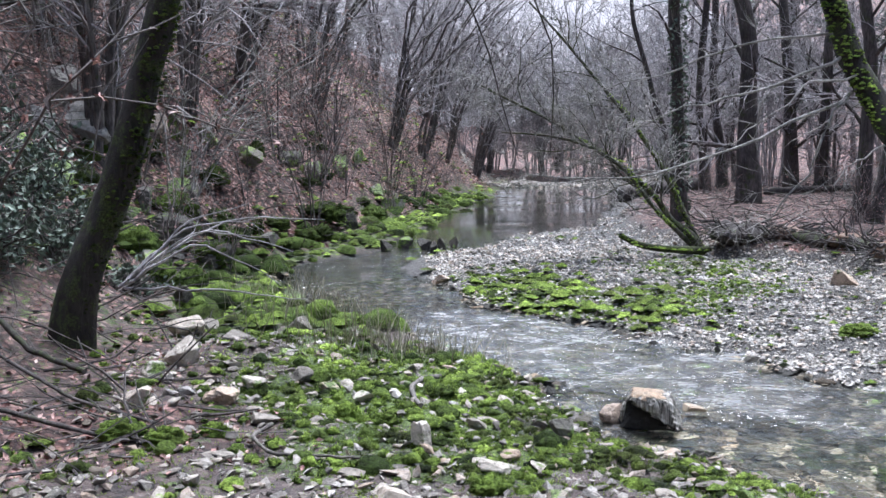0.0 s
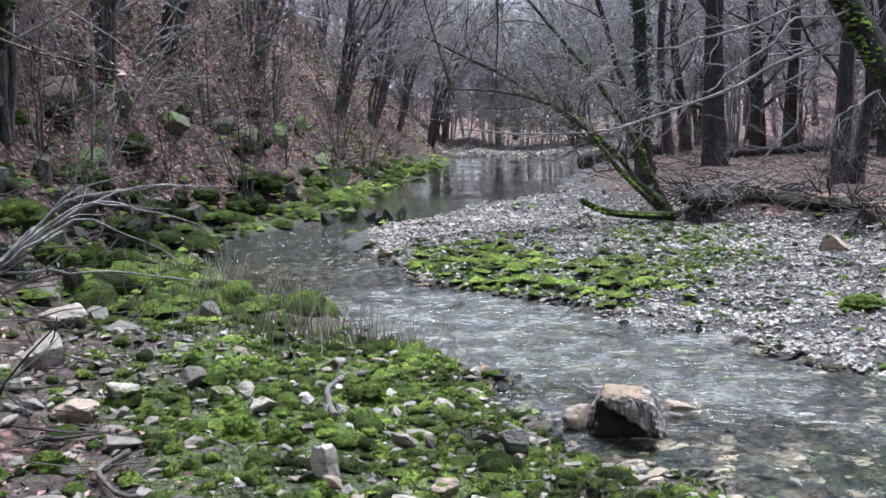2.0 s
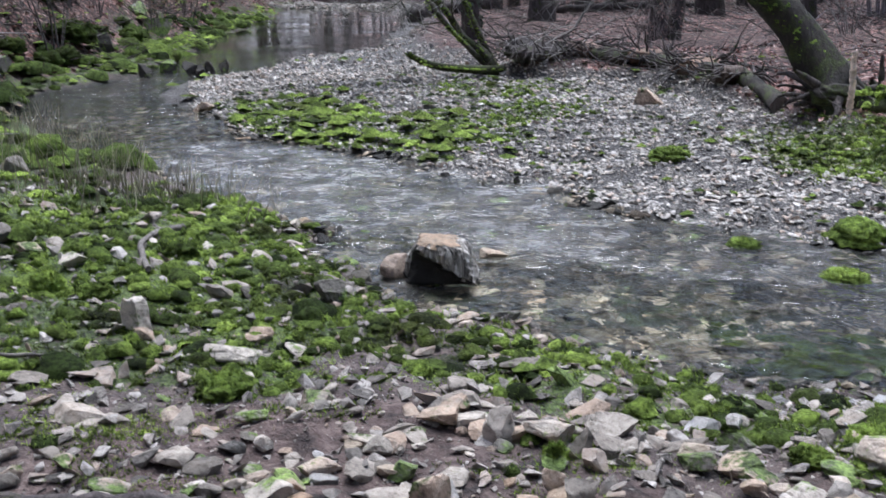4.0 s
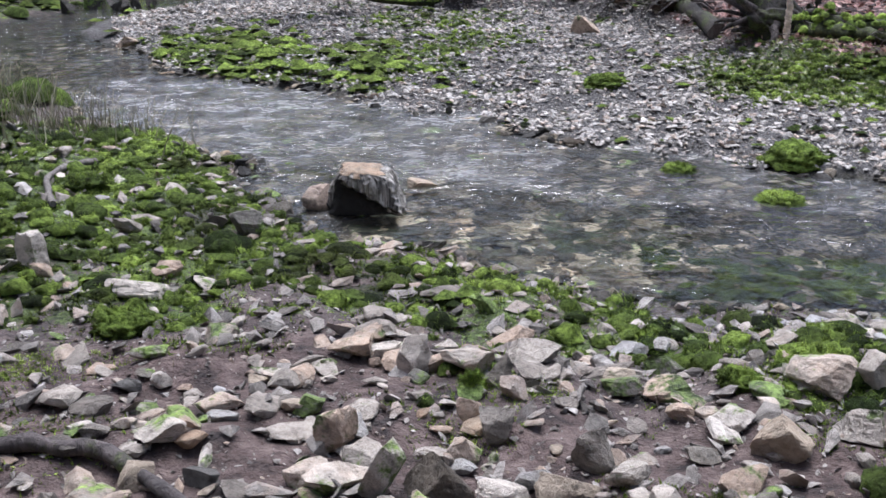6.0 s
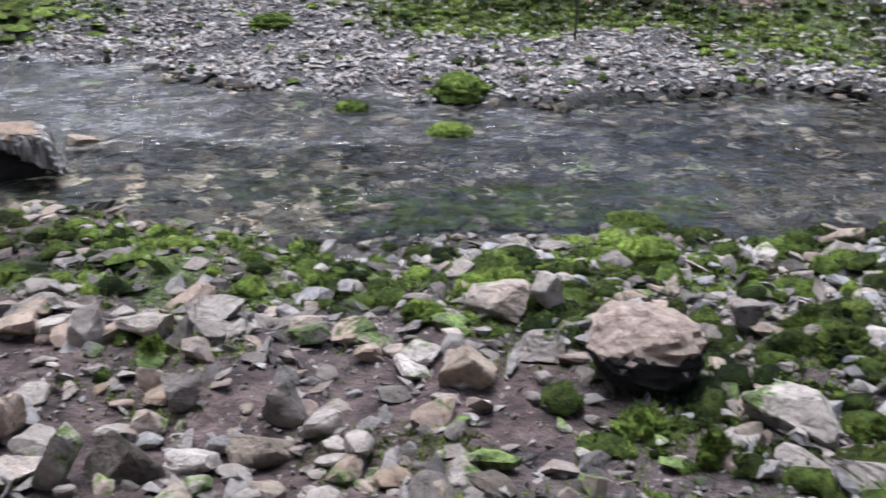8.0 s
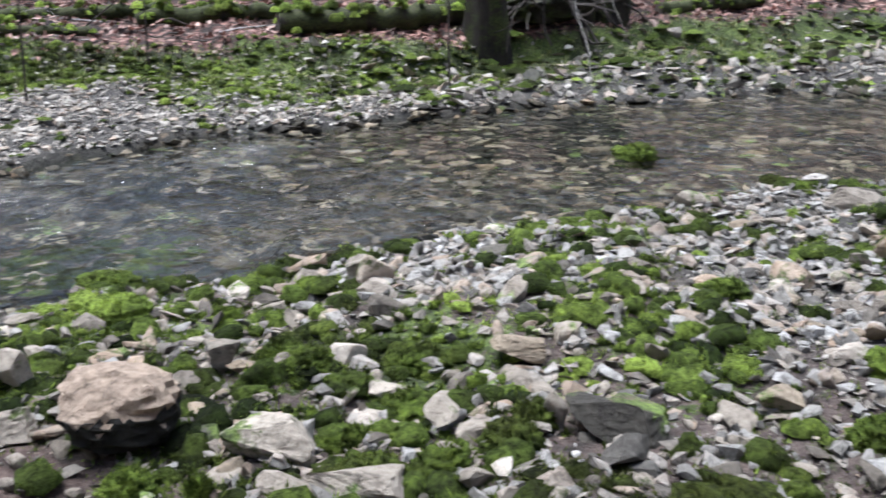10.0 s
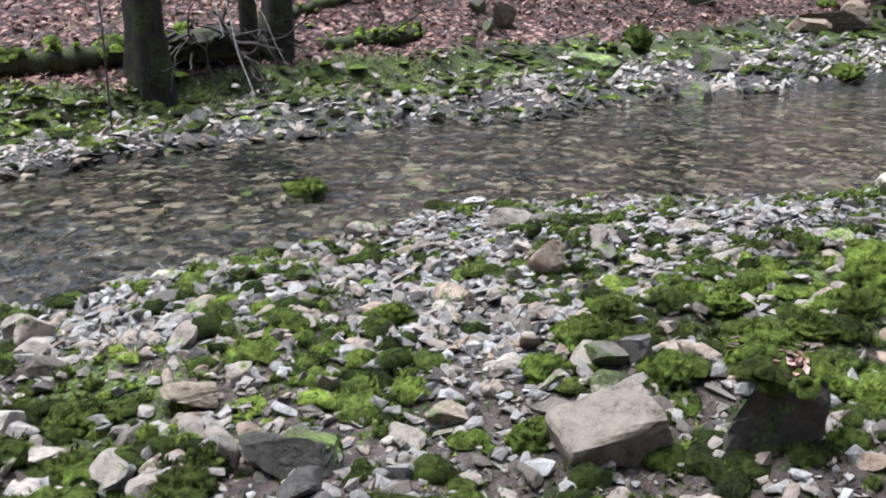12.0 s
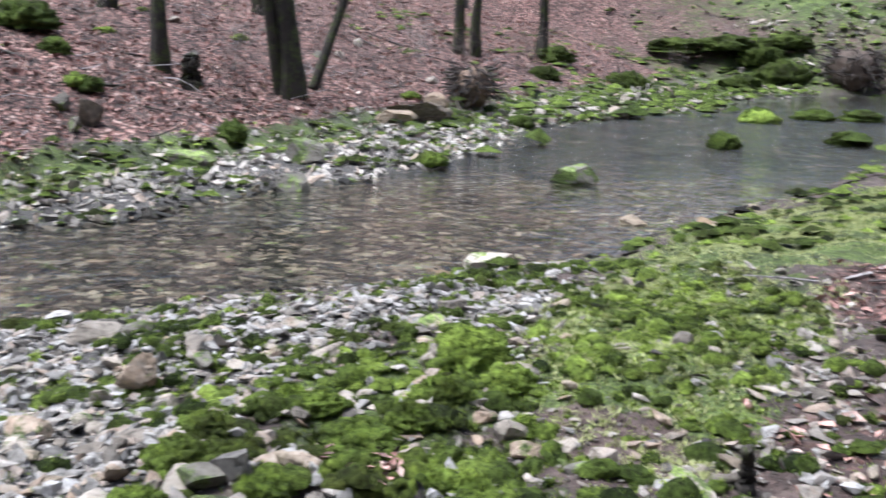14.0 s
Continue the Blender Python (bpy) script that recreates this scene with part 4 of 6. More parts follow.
def dotted(kinds, spots, rng, grow=(0.8, 1.25)):
    """Copies of the kinds at the spots; the first of each kind is put at a spot itself."""
    for i, (x, y) in enumerate(spots):
        m = Matrix.LocRotScale((x, y, ground_at(x, y) - 0.03), Euler((0, 0, rng.uniform(0, 6.28))), None)
        if i < len(kinds):
            kinds[i].matrix_basis = m
            ob = kinds[i]
        else:
            ob = copy_thing(kinds[i % len(kinds)], m)
        s = rng.uniform(*grow)
        ob.scale = (s, s, s)


rng = np.random.default_rng(5)
spots = []
while len(spots) < 74:
    x, y = (rng.uniform(-15, 1), rng.uniform(6, 46)) if len(spots) < 54 else (rng.uniform(-7, 0), rng.uniform(8, 30))
    out, hill, _, near = [float(q[0]) for q in lay(np.array([x]), np.array([y]))]
    if near and 0.25 < hill < 9 and math.hypot(x + 2.9, y - 7.4) > 1.1 and math.hypot(x + 2.3, y - 9.6) > 1.5 and min([math.hypot(x - a, y - b) for a, b in spots] or [9]) > 0.7:
        spots.append((x, y))
dotted(kinds, spots, rng, (0.55, 1.2))
spots = [(-3.5, 33), (-1.5, 41), (-4.5, 38), (0.5, 47), (3.5, 50), (6.5, 53), (9.5, 49), (12, 46), (9.8, 40), (11.5, 37), (13.5, 33), (15, 28), (-5.5, 28), (-6.5, 20), (2, 56), (8, 58), (13, 54), (-4.8, 14.5), (-6.5, 17.5), (-4.4, 19), (-7, 13.5), (-5.2, 24), (-8, 21)]
dotted(hazel_kinds, spots, rng)
spots = []
while len(spots) < 140:
    x, y = (rng.uniform(-22, 40), rng.uniform(20, 80)) if len(spots) < 92 else (rng.uniform(14, 62), rng.uniform(-34, 26))
    out, hill, terrace, near = [float(q[0]) for q in lay(np.array([x]), np.array([y]))]
    good = (near and hill > 5) or (not near and terrace > 6.5) or y > 52
    if y > 20 and 0.3 * y + 2 < x and len(spots) % 3:
        good = good and x > 0.75 * y
    if y > 42 and -0.06 * y < x < 0.26 * y:
        good = False
    if good and (out > 3 or y > 52) and math.hypot(x, y) > 11 and min([math.hypot(x - a, y - b) for a, b in spots] or [9]) > 1.7:
        spots.append((x, y))
# unseen trees behind the eye, added to block sky light
while len(spots) < 190:
    x, y = rng.uniform(-26, 24), rng.uniform(-34, 2)
    out, hill, terrace, near = [float(q[0]) for q in lay(np.array([x]), np.array([y]))]
    if near and hill > 3.5 and min([math.hypot(x - a, y - b) for a, b in spots]) > 1.9:
        spots.append((x, y))
dotted(tall_kinds, spots, rng)

# pale thicket round the head of the pond
thickets = [bush("thicket", (0, 0, 0), 10, 4.6, 1.8, 0.018, "pale bare thicket at the head of the pond", 260 + k, (0.2, 0), kids=8, group="thickets by the pond", least=0.012, long=0.35, twig=TWIG) for k in range(2)]
dotted(thickets, [(x, 50.5 + 2.2 * rng.random() + 0.08 * (x - 5) ** 2 * (x < 5)) for x in np.linspace(-1, 15, 20)], rng, (1.2, 1.9))
for x, y in [(9, 37), (11.5, 33), (14, 30), (10.2, 42), (13, 38), (16, 34), (18, 29), (15, 25), (19, 24), (12.5, 45), (16, 41), (20, 35), (22, 28), (14.5, 21), (18, 19)]:
    ob = copy_thing(thickets[int(x) % 2], Matrix.LocRotScale((x, y, ground_at(x, y) - 0.05), Euler((0, 0, x * 7 + y)), None))
    tagged(ob, "pale bare undergrowth between the terrace trees", "shrub", "undergrowth of the terrace")

rng = np.random.default_rng(17)
for k in range(26):
    x, y = rng.uniform(7.0, 17), rng.uniform(13, 31)
    if float(lay(np.array([x]), np.array([y]))[2][0]) > 1.0:
        ob = copy_thing(kinds[k % 5], Matrix.LocRotScale((x, y, ground_at(x, y) - 0.04), Euler((0, 0, rng.uniform(0, 6.28))), None))
        ob.scale = (rng.uniform(0.3, 0.75),) * 3
        tagged(ob, "thin bare brush between the terrace trees", "shrub", "undergrowth of the terrace")

# low brush and saplings on the slope beyond the bend
for k, (x, y) in enumerate([(17.2, 2.4), (18.5, 0.6), (20.8, 0.9), (22.4, -1.4), (23.8, -2.6), (25.5, -0.8), (24.5, 1.8), (27.5, -3.4), (29.2, -4.8), (28.0, -1.5), (31.0, -6.6), (33.2, -7.6), (21.5, 3.4), (35.5, -11), (38.5, -14), (40.5, -21)]):
    ob = copy_thing(kinds[k % 5], Matrix.LocRotScale((x, y, ground_at(x, y) - 0.04), Euler((0, 0, 1.7 * k)), None))
    ob.scale = (0.32 + 0.05 * (k % 4),) * 3
    tagged(ob, "low bare brush on the slope beyond the bend", "shrub", "brush beyond the bend")


# ---- single stones ----
STONE_WORDS = {"limestone": "angular grey limestone lying on the bank", "bare_limestone": "pale bare limestone boulder with a dark wet foot in the shallows",
               "ochre_limestone": "broken stone of ochre tint on the bank", "damp_black_stone": "damp black stone breaking the water at the riffle", "mossy_dark_stone": "dark stone half grown over with moss", "reddish_tufa": "rough porous reddish boulder with a damp foot"}


def put_stone(x, y, w, d, h, turn, seed, material):
    """A stone of its own on the ground: width across the view, depth, height above ground."""
    v, f = rock(seed, w * 1.08, d * 1.08, h * 1.4, 3 if w < 0.13 else 4, 7, 0.065)
    big = w > 0.27
    ob = new("boulder" if big else "stone", mesh_of("stone", v, f, material))
    ob.matrix_world = pose(x, y, max(ground_at(x, y), -0.03) - 0.12 * h, 0, 0, turn)
    return tagged(ob, STONE_WORDS[material.name], "boulder" if big else "stone", "" if big else "stones of the bank")


CUSHIONS = []


def put_moss(x, y, w, h, seed, material=MOSS_LUMP):
    """A stone hidden under a thick moss cushion."""
    v, f = cushion(seed, 4)
    CUSHIONS.append((x, y, max(ground_at(x, y), -0.02) + h * 0.12, w, h))
    ob = new("moss_cushion", mesh_of("moss_cushion", v * (w, w * 0.85, h * 1.5), f, material, True))
    ob.matrix_world = pose(x, y, max(ground_at(x, y), -0.02) + h * 0.12, 0, 0, seed * 37 % 360)
    return tagged(ob, "round cushion of bright green moss over a stone", "moss", "moss cushions")


put_stone(1.24, 6.18, 0.20, 0.16, 0.12, -9, 301, STONE_RED)
put_stone(1.93, 6.45, 0.18, 0.14, 0.06, -14, 302, STONE_TAN)
put_stone(0.89, 3.47, 0.15, 0.11, 0.05, -10, 303, STONE)
put_stone(1.00, 3.45, 0.12, 0.09, 0.04, -12, 304, STONE)
put_stone(1.08, 3.33, 0.11, 0.08, 0.11, -14, 305, STONE)
put_stone(1.24, 3.28, 0.19, 0.15, 0.07, -17, 306, STONE)
put_stone(1.31, 3.12, 0.07, 0.05, 0.08, -19, 307, STONE)
put_stone(1.52, 3.38, 0.18, 0.14, 0.06, -21, 309, STONE)
put_stone(1.94, 3.22, 0.14, 0.11, 0.06, -28, 310, STONE_DARK)
put_stone(1.71, 3.08, 0.12, 0.09, 0.04, -26, 311, STONE_TAN)
put_stone(2.27, 2.81, 0.20, 0.15, 0.09, -37, 312, STONE)
put_stone(2.43, 2.75, 0.11, 0.08, 0.11, -39, 313, STONE)
put_stone(2.19, 2.49, 0.15, 0.11, 0.08, -39, 314, STONE)
put_stone(1.89, 2.69, 0.13, 0.10, 0.05, -32, 315, STONE)
put_stone(1.94, 2.50, 0.16, 0.13, 0.08, -35, 316, STONE_TAN)
put_stone(0.73, 2.85, 0.12, 0.09, 0.11, -9, 317, STONE)
put_stone(0.79, 2.53, 0.12, 0.09, 0.12, -12, 318, STONE)
put_stone(0.94, 2.52, 0.18, 0.14, 0.11, -15, 319, STONE_TAN)
put_stone(1.06, 2.70, 0.10, 0.07, 0.06, -17, 320, STONE)
put_stone(1.18, 2.76, 0.10, 0.08, 0.07, -19, 321, STONE)
put_stone(1.14, 2.89, 0.08, 0.06, 0.07, -17, 322, STONE)
put_stone(1.37, 2.52, 0.11, 0.08, 0.09, -24, 323, STONE)
put_stone(1.26, 2.42, 0.17, 0.13, 0.06, -23, 324, STONE_TAN)
put_stone(1.41, 2.39, 0.11, 0.09, 0.05, -26, 325, STONE)
put_stone(1.09, 2.45, 0.13, 0.10, 0.05, -19, 326, STONE)
put_stone(0.62, 2.67, 0.12, 0.09, 0.04, -7, 327, STONE)
put_stone(0.68, 2.59, 0.18, 0.14, 0.05, -9, 328, STONE)
put_stone(0.43, 3.15, 0.14, 0.11, 0.04, -2, 329, STONE)
put_stone(0.08, 2.99, 0.08, 0.06, 0.03, 5, 330, STONE)
put_stone(0.27, 2.92, 0.16, 0.12, 0.05, 1, 331, STONE)
put_stone(0.17, 4.44, 0.36, 0.14, 0.06, -8, 433, STONE)
put_stone(-0.21, 4.72, 0.12, 0.09, 0.14, 6, 334, STONE)
put_stone(1.83, 2.97, 0.15, 0.11, 0.05, -28, 335, STONE)
put_stone(1.60, 5.04, 0.15, 0.11, 0.05, -15, 336, STONE_DARK)
put_stone(1.91, 4.78, 0.11, 0.09, 0.05, -19, 337, STONE_DARK)
put_stone(2.47, 1.78, 0.24, 0.18, 0.08, -52, 343, STONE)
put_stone(2.41, 1.46, 0.25, 0.19, 0.08, -57, 344, STONE)
put_stone(2.90, 2.30, 0.10, 0.07, 0.08, -49, 345, STONE)
put_stone(3.15, 1.98, 0.12, 0.09, 0.06, -56, 346, STONE)
put_stone(3.48, 1.51, 0.18, 0.14, 0.06, -66, 347, STONE_TAN)
put_stone(4.00, 2.43, 0.17, 0.13, 0.11, -58, 348, STONE)
put_stone(3.17, 1.01, 0.21, 0.16, 0.08, -73, 349, STONE_DARK)
put_stone(3.52, 0.64, 0.14, 0.11, 0.05, -78, 360, STONE_TAN)
put_stone(3.13, 1.02, 0.29, 0.22, 0.09, -69, 361, STONE_DARK)
put_stone(6.26, 0.89, 0.27, 0.20, 0.08, -81, 363, STONE)
put_stone(6.17, 0.63, 0.23, 0.17, 0.07, -84, 364, STONE_DARK)
put_stone(5.31, 0.55, 0.17, 0.13, 0.14, -84, 365, STONE)
put_stone(4.11, 2.52, 0.20, 0.15, 0.11, -56, 366, STONE)
put_stone(2.99, 1.71, 0.14, 0.11, 0.05, -56, 367, STONE)
put_stone(3.05, 1.18, 0.07, 0.05, 0.09, -66, 368, STONE)
put_stone(8.56, -1.63, 0.36, 0.27, 0.12, -101, 369, STONE)
put_stone(13.41, -3.61, 0.56, 0.43, 0.21, -105, 370, STONE_DARK)
put_stone(10.56, -3.44, 0.26, 0.2, 0.1, -109, 371, STONE_TAN)
put_stone(6.47, -1.04, 0.17, 0.13, 0.06, -99, 372, STONE)
put_stone(4.34, -1.01, 0.14, 0.10, 0.06, -104, 373, STONE)
put_stone(14.54, -0.38, 0.49, 0.37, 0.22, -91, 374, STONE_DARK)
put_stone(12.75, -0.19, 0.40, 0.30, 0.17, -90, 375, STONE_DARK)
put_stone(3.93, -0.35, 0.21, 0.16, 0.06, -94, 381, STONE)
put_stone(15.00, 2.38, 0.32, 0.24, 0.27, -80, 385, STONE_TAN)
put_stone(13.65, 1.00, 0.56, 0.42, 0.17, -85, 386, STONE_DARK)
put_stone(-2.13, 7.03, 0.26, 0.20, 0.18, 17, 387, STONE)
put_stone(-2.12, 5.50, 0.20, 0.15, 0.13, 21, 388, STONE)
put_stone(-1.60, 5.80, 0.24, 0.18, 0.09, 15, 389, STONE)
put_stone(-1.41, 6.13, 0.18, 0.13, 0.11, 13, 390, STONE)
put_stone(-1.14, 6.75, 0.19, 0.15, 0.09, 10, 391, STONE)
put_stone(-1.40, 9.27, 0.23, 0.17, 0.13, 9, 392, STONE)
put_stone(0.18, 13.92, 0.25, 0.19, 0.10, -1, 394, STONE)
put_stone(5.13, 11.44, 0.33, 0.25, 0.17, -24, 395, STONE)
put_stone(0.98, 6.52, 0.16, 0.12, 0.05, -9, 396, STONE_DARK)
put_stone(0.74, 5.42, 0.16, 0.12, 0.09, -8, 397, STONE_DARK)
put_stone(1.22, 7.30, 0.07, 0.05, 0.03, -9, 398, STONE_DARK)
put_stone(-2.21, 6.51, 0.22, 0.17, 0.12, 19, 399, STONE)
put_stone(-1.21, 5.18, 0.18, 0.14, 0.06, 13, 400, STONE)
put_stone(-1.88, 8.21, 0.26, 0.2, 0.1, 10, 401, STONE)
put_stone(-2.4, 8.53, 0.34, 0.22, 0.14, 30, 402, STONE)
put_stone(-2.25, 8.95, 0.22, 0.18, 0.1, 60, 403, STONE)
put_stone(-2.85, 9.5, 0.3, 0.2, 0.12, -20, 404, STONE)
put_stone(-0.62, 6.1, 0.16, 0.12, 0.06, 15, 405, STONE)
put_stone(-0.88, 6.35, 0.2, 0.1, 0.06, -30, 406, STONE)
put_moss(-1.5, 4.95, 0.2, 0.07, 407)
put_moss(-1.75, 4.75, 0.26, 0.1, 408)
put_moss(-2.05, 4.9, 0.3, 0.11, 409)
put_moss(-0.45, 5.45, 0.2, 0.09, 410)
put_moss(-0.3, 5.9, 0.22, 0.1, 411, MOSS_SHADE)
put_moss(-0.05, 6.35, 0.26, 0.1, 412, MOSS_SHADE)
put_moss(1.20, 3.06, 0.09, 0.06, 308)
put_moss(0.15, 3.99, 0.23, 0.08, 332)
put_moss(4.41, 6.20, 0.42, 0.15, 338)
put_moss(3.85, 5.49, 0.28, 0.08, 339)
put_moss(3.64, 6.35, 0.23, 0.07, 340)
put_moss(4.15, 8.69, 0.40, 0.13, 341)
put_moss(2.15, 2.01, 0.13, 0.05, 350)
put_moss(2.18, 1.77, 0.09, 0.09, 351)
put_moss(2.67, 1.62, 0.15, 0.06, 352)
put_moss(3.65, 3.63, 0.30, 0.09, 353)
put_moss(7.32, 2.46, 0.31, 0.11, 362)
put_moss(14.97, -2.06, 0.40, 0.19, 376)
put_moss(5.17, -0.97, 0.24, 0.15, 377)
put_moss(4.79, -0.76, 0.19, 0.11, 378)
put_moss(4.85, -1.02, 0.17, 0.07, 379)
put_moss(3.95, -0.57, 0.18, 0.06, 380)
put_moss(23.63, -10.65, 0.92, 0.28, 382)
put_moss(-0.71, 5.70, 0.20, 0.11, 393)
# the lumpy moss below the bend, and cushions among the stones of the near bank
for k, (x, y, w, h) in enumerate([(5.22, -0.92, 0.34, 0.17), (4.92, -1.06, 0.25, 0.09), (4.82, -0.74, 0.26, 0.1), (4.54, -1.04, 0.18, 0.06), (4.51, -0.58, 0.24, 0.08), (4.38, -0.38, 0.32, 0.08), (3.89, 0.36, 0.2, 0.08),
                                 (3.94, -0.55, 0.21, 0.07), (3.91, -0.7, 0.18, 0.07), (3.84, -0.03, 0.22, 0.07), (4.19, 0.24, 0.3, 0.1), (4.18, 0.06, 0.21, 0.07), (4.64, -0.24, 0.21, 0.07), (5.48, -0.78, 0.19, 0.07),
                                 (6.46, -1.77, 0.27, 0.06), (5.03, -0.13, 0.15, 0.06), (4.49, 0.18, 0.24, 0.08), (4.3, 1.03, 0.2, 0.07), (2.71, 0.59, 0.29, 0.1), (2.84, 0.09, 0.36, 0.1), (2.86, 1.23, 0.19, 0.07),
                                 (2.95, 1.64, 0.24, 0.07), (2.5, 1.49, 0.26, 0.07), (3.4, 0.33, 0.2, 0.07), (2.95, 2.0, 0.2, 0.07), (3.23, 2.02, 0.14, 0.06), (3.04, 1.24, 0.15, 0.07), (3.2, 3.1, 0.29, 0.1), (3.47, 2.8, 0.13, 0.06),
                                 (2.66, 2.91, 0.14, 0.07), (2.41, 3.03, 0.3, 0.07), (2.66, 1.66, 0.2, 0.05), (2.18, 2.0, 0.14, 0.05), (2.71, 1.35, 0.2, 0.07), (2.97, 2.12, 0.17, 0.08), (3.29, 1.8, 0.24, 0.07), (2.07, 2.95, 0.15, 0.05)]):
    put_moss(x, y, w, h, 1100 + k)

# more stones scattered over the bank, some sixty shapes shared between them
rng = np.random.default_rng(12)
shapes = [mesh_of("stone", *rock(500 + k, 1, 0.85, rng.uniform(0.35, 0.65), 2), (STONE, STONE, STONE_CLEAN, STONE_TAN, STONE_DARK)[k % 5]) for k in range(40)]


def bank_chance(x, y):
    moss, leaf, gravel, under, mud = cover(x, y)
    out, hill, terrace, near = lay(x, y)
    return np.where(near, 0.9 * (1 - under) * (1 - 0.85 * leaf) * (0.45 + 0.9 * step(3.6, 2.2, y)) * (1 - 0.7 * moss), 0)


bx, by = spread(rng, 420, (-2.4, 7.0, -2.4, 6.5), bank_chance)
cx, cy = spread(rng, 200, (-0.2, 3.4, 1.6, 3.5), bank_chance)
bx, by = np.concatenate([bx[:150], cx[:150]]), np.concatenate([by[:150], cy[:150]])
for k, (x, y) in enumerate(zip(bx, by)):
    s = (0.06 + 0.1 * rng.random() ** 2) * (0.7 if k >= 150 else 1)
    ob = new("stone", shapes[k % 40])
    ob.matrix_world = pose(x, y, ground_at(x, y), rng.normal() * 12, rng.normal() * 12, rng.uniform(0, 360)) @ Matrix.Diagonal((s * rng.uniform(0.9, 1.5), s, s, 1))
    tagged(ob, STONE_WORDS[shapes[k % 40].materials[0].name].replace(" in the shallows", ""), "stone", "stones of the bank")

# ---- gravel, moss, leaves and grass in their thousands ----
CHIPS = [chip(k) for k in range(24)]
FLINTS = [chip(50 + k, 8) for k in range(24)]
DOMES = [cushion(700 + k, 2) for k in range(10)]


def pebbles(name, n, box, chance, small, large, material, label, seed, flat=0.72, sink=0.2, power=3.0, shapes=CHIPS, thin=1.0):
    rng = np.random.default_rng(seed)
    x, y = spread(rng, n, box, chance)
    m = len(x)
    size = small + (large - small) * rng.random(m) ** power
    scales = size[:, None] * np.stack([rng.uniform(0.8, 1.7, m), rng.uniform(0.7, 1.2, m), rng.uniform(0.22, 0.6, m) * thin], 1)
    z = height(x, y) + scales[:, 2] * (0.5 - sink)
    return strew(name, shapes, np.stack([x, y, z], 1), scales, spun(m, rng, flat), material, label, "gravel")


def in_cover(kind, power=1.0):
    def chance(x, y):
        moss, leaf, gravel, under, mud = cover(x, y)
        out, hill, terrace, near = lay(x, y)
        bar = np.where(near, 0, 1) * (1 - under) * (1 - leaf) * step(0.4, -0.1, terrace)
        pool = blob(x, y, 2.6, 5.3, 1.3, 0.8, -25, 0.35 * wave(x, y, 0.7, 35))
        bare = 1 - 0.8 * np.clip(np.max([blob(x, y, *a) for a in LAWNS], axis=0), 0, 1)
        return {"bar": bar * (1 - 0.7 * moss), "shingle": np.where(near, gravel * (1 - under), 0) * (1 - 0.6 * moss) * bare, "mud": np.where(near, (1 - under) * (1 - 0.75 * leaf), 0) * (0.85 - 0.25 * mud) * (1 - 0.5 * moss) * bare,
                "bed": under * (out > -3.5) * (1 - pool), "pool": under * pool, "moss": moss * (1 - under), "leaf": leaf * (1 - 0.5 * moss) * (1 - under), "edge": step(0.35, 0.05, np.abs(out - 0.05))}[kind] ** power
    return chance


pebbles("gravel_bar", 125000, (0, 9, 4, 18), in_cover("bar"), 0.016, 0.085, PEBBLE_BAR, "pale angular gravel of the far bank", 1, 0.88)
pebbles("gravel_bar", 9000, (0, 8, 15, 26), in_cover("bar"), 0.05, 0.12, PEBBLE_BAR, "pale gravel at the head of the bar", 2)
pebbles("gravel_bar", 40000, (8, 26, -8, 6), in_cover("bar"), 0.04, 0.2, PEBBLE_BAR, "pale stones along the far shore", 3, shapes=FLINTS)
pebbles("shingle", 34000, (2.2, 9, -2.5, 4), in_cover("shingle"), 0.018, 0.1, PEBBLE_SHINGLE, "white shingle on the near bank", 4, 0.84, power=2.2, thin=1.25)
pebbles("shingle", 36000, (-2.5, 7.5, -3.5, 9), in_cover("mud"), 0.02, 0.12, PEBBLE, "small stones pressed into the bank", 5, 0.8, shapes=FLINTS)
pebbles("grit", 9000, (-0.6, 3.6, 1.4, 4.2), in_cover("mud"), 0.008, 0.035, PEBBLE, "crumbs of stone trodden into the mud", 8, shapes=FLINTS)
pebbles("grit", 6000, (2.8, 6.0, -2.6, 0.8), in_cover("mud"), 0.01, 0.04, PEBBLE, "crumbs of stone on the path", 9, shapes=FLINTS)
pebbles("gravel_shoal", 9000, (2, 12, 43, 50), shoal, 0.08, 0.2, PEBBLE_BAR, "pale flat gravel shoal at the head of the pond", 17, 0.9)
RUBBLE = [rock(1300 + k, 1, 0.8, 0.6, 2, 6, 0.05) for k in range(16)]
pebbles("rubble", 1050, (-0.6, 4.4, 1.3, 3.7), in_cover("mud"), 0.04, 0.15, STONE_RUBBLE, "broken pale stones bedded in the trodden mud", 14, 0.85, 0.55, power=2.6, shapes=RUBBLE, thin=1.5)
pebbles("rubble", 1000, (2.4, 6.0, -2.4, 1.6), in_cover("mud"), 0.04, 0.14, STONE_RUBBLE, "broken pale stones bedded in the bank", 15, 0.85, 0.55, power=2.6, shapes=RUBBLE, thin=1.4)
pebbles("rubble", 560, (-2.6, 2.0, 3.6, 7.6), in_cover("mud"), 0.05, 0.16, STONE_RUBBLE, "broken pale stones among the moss", 16, 0.85, 0.55, power=2.6, shapes=RUBBLE, thin=1.4)
pebbles("bed_stones", 20000, (-3, 14, -6, 15), in_cover("bed"), 0.05, 0.2, PEBBLE_WET, "brown and grey stones of the stream bed", 6, 0.92, 0.3, power=2.2)
pebbles("bed_stones", 34000, (4.5, 14, -6, 5.5), in_cover("bed"), 0.045, 0.19, PEBBLE_WET, "brown and grey stones of the stream bed", 12, 0.92, 0.3, power=2.0)
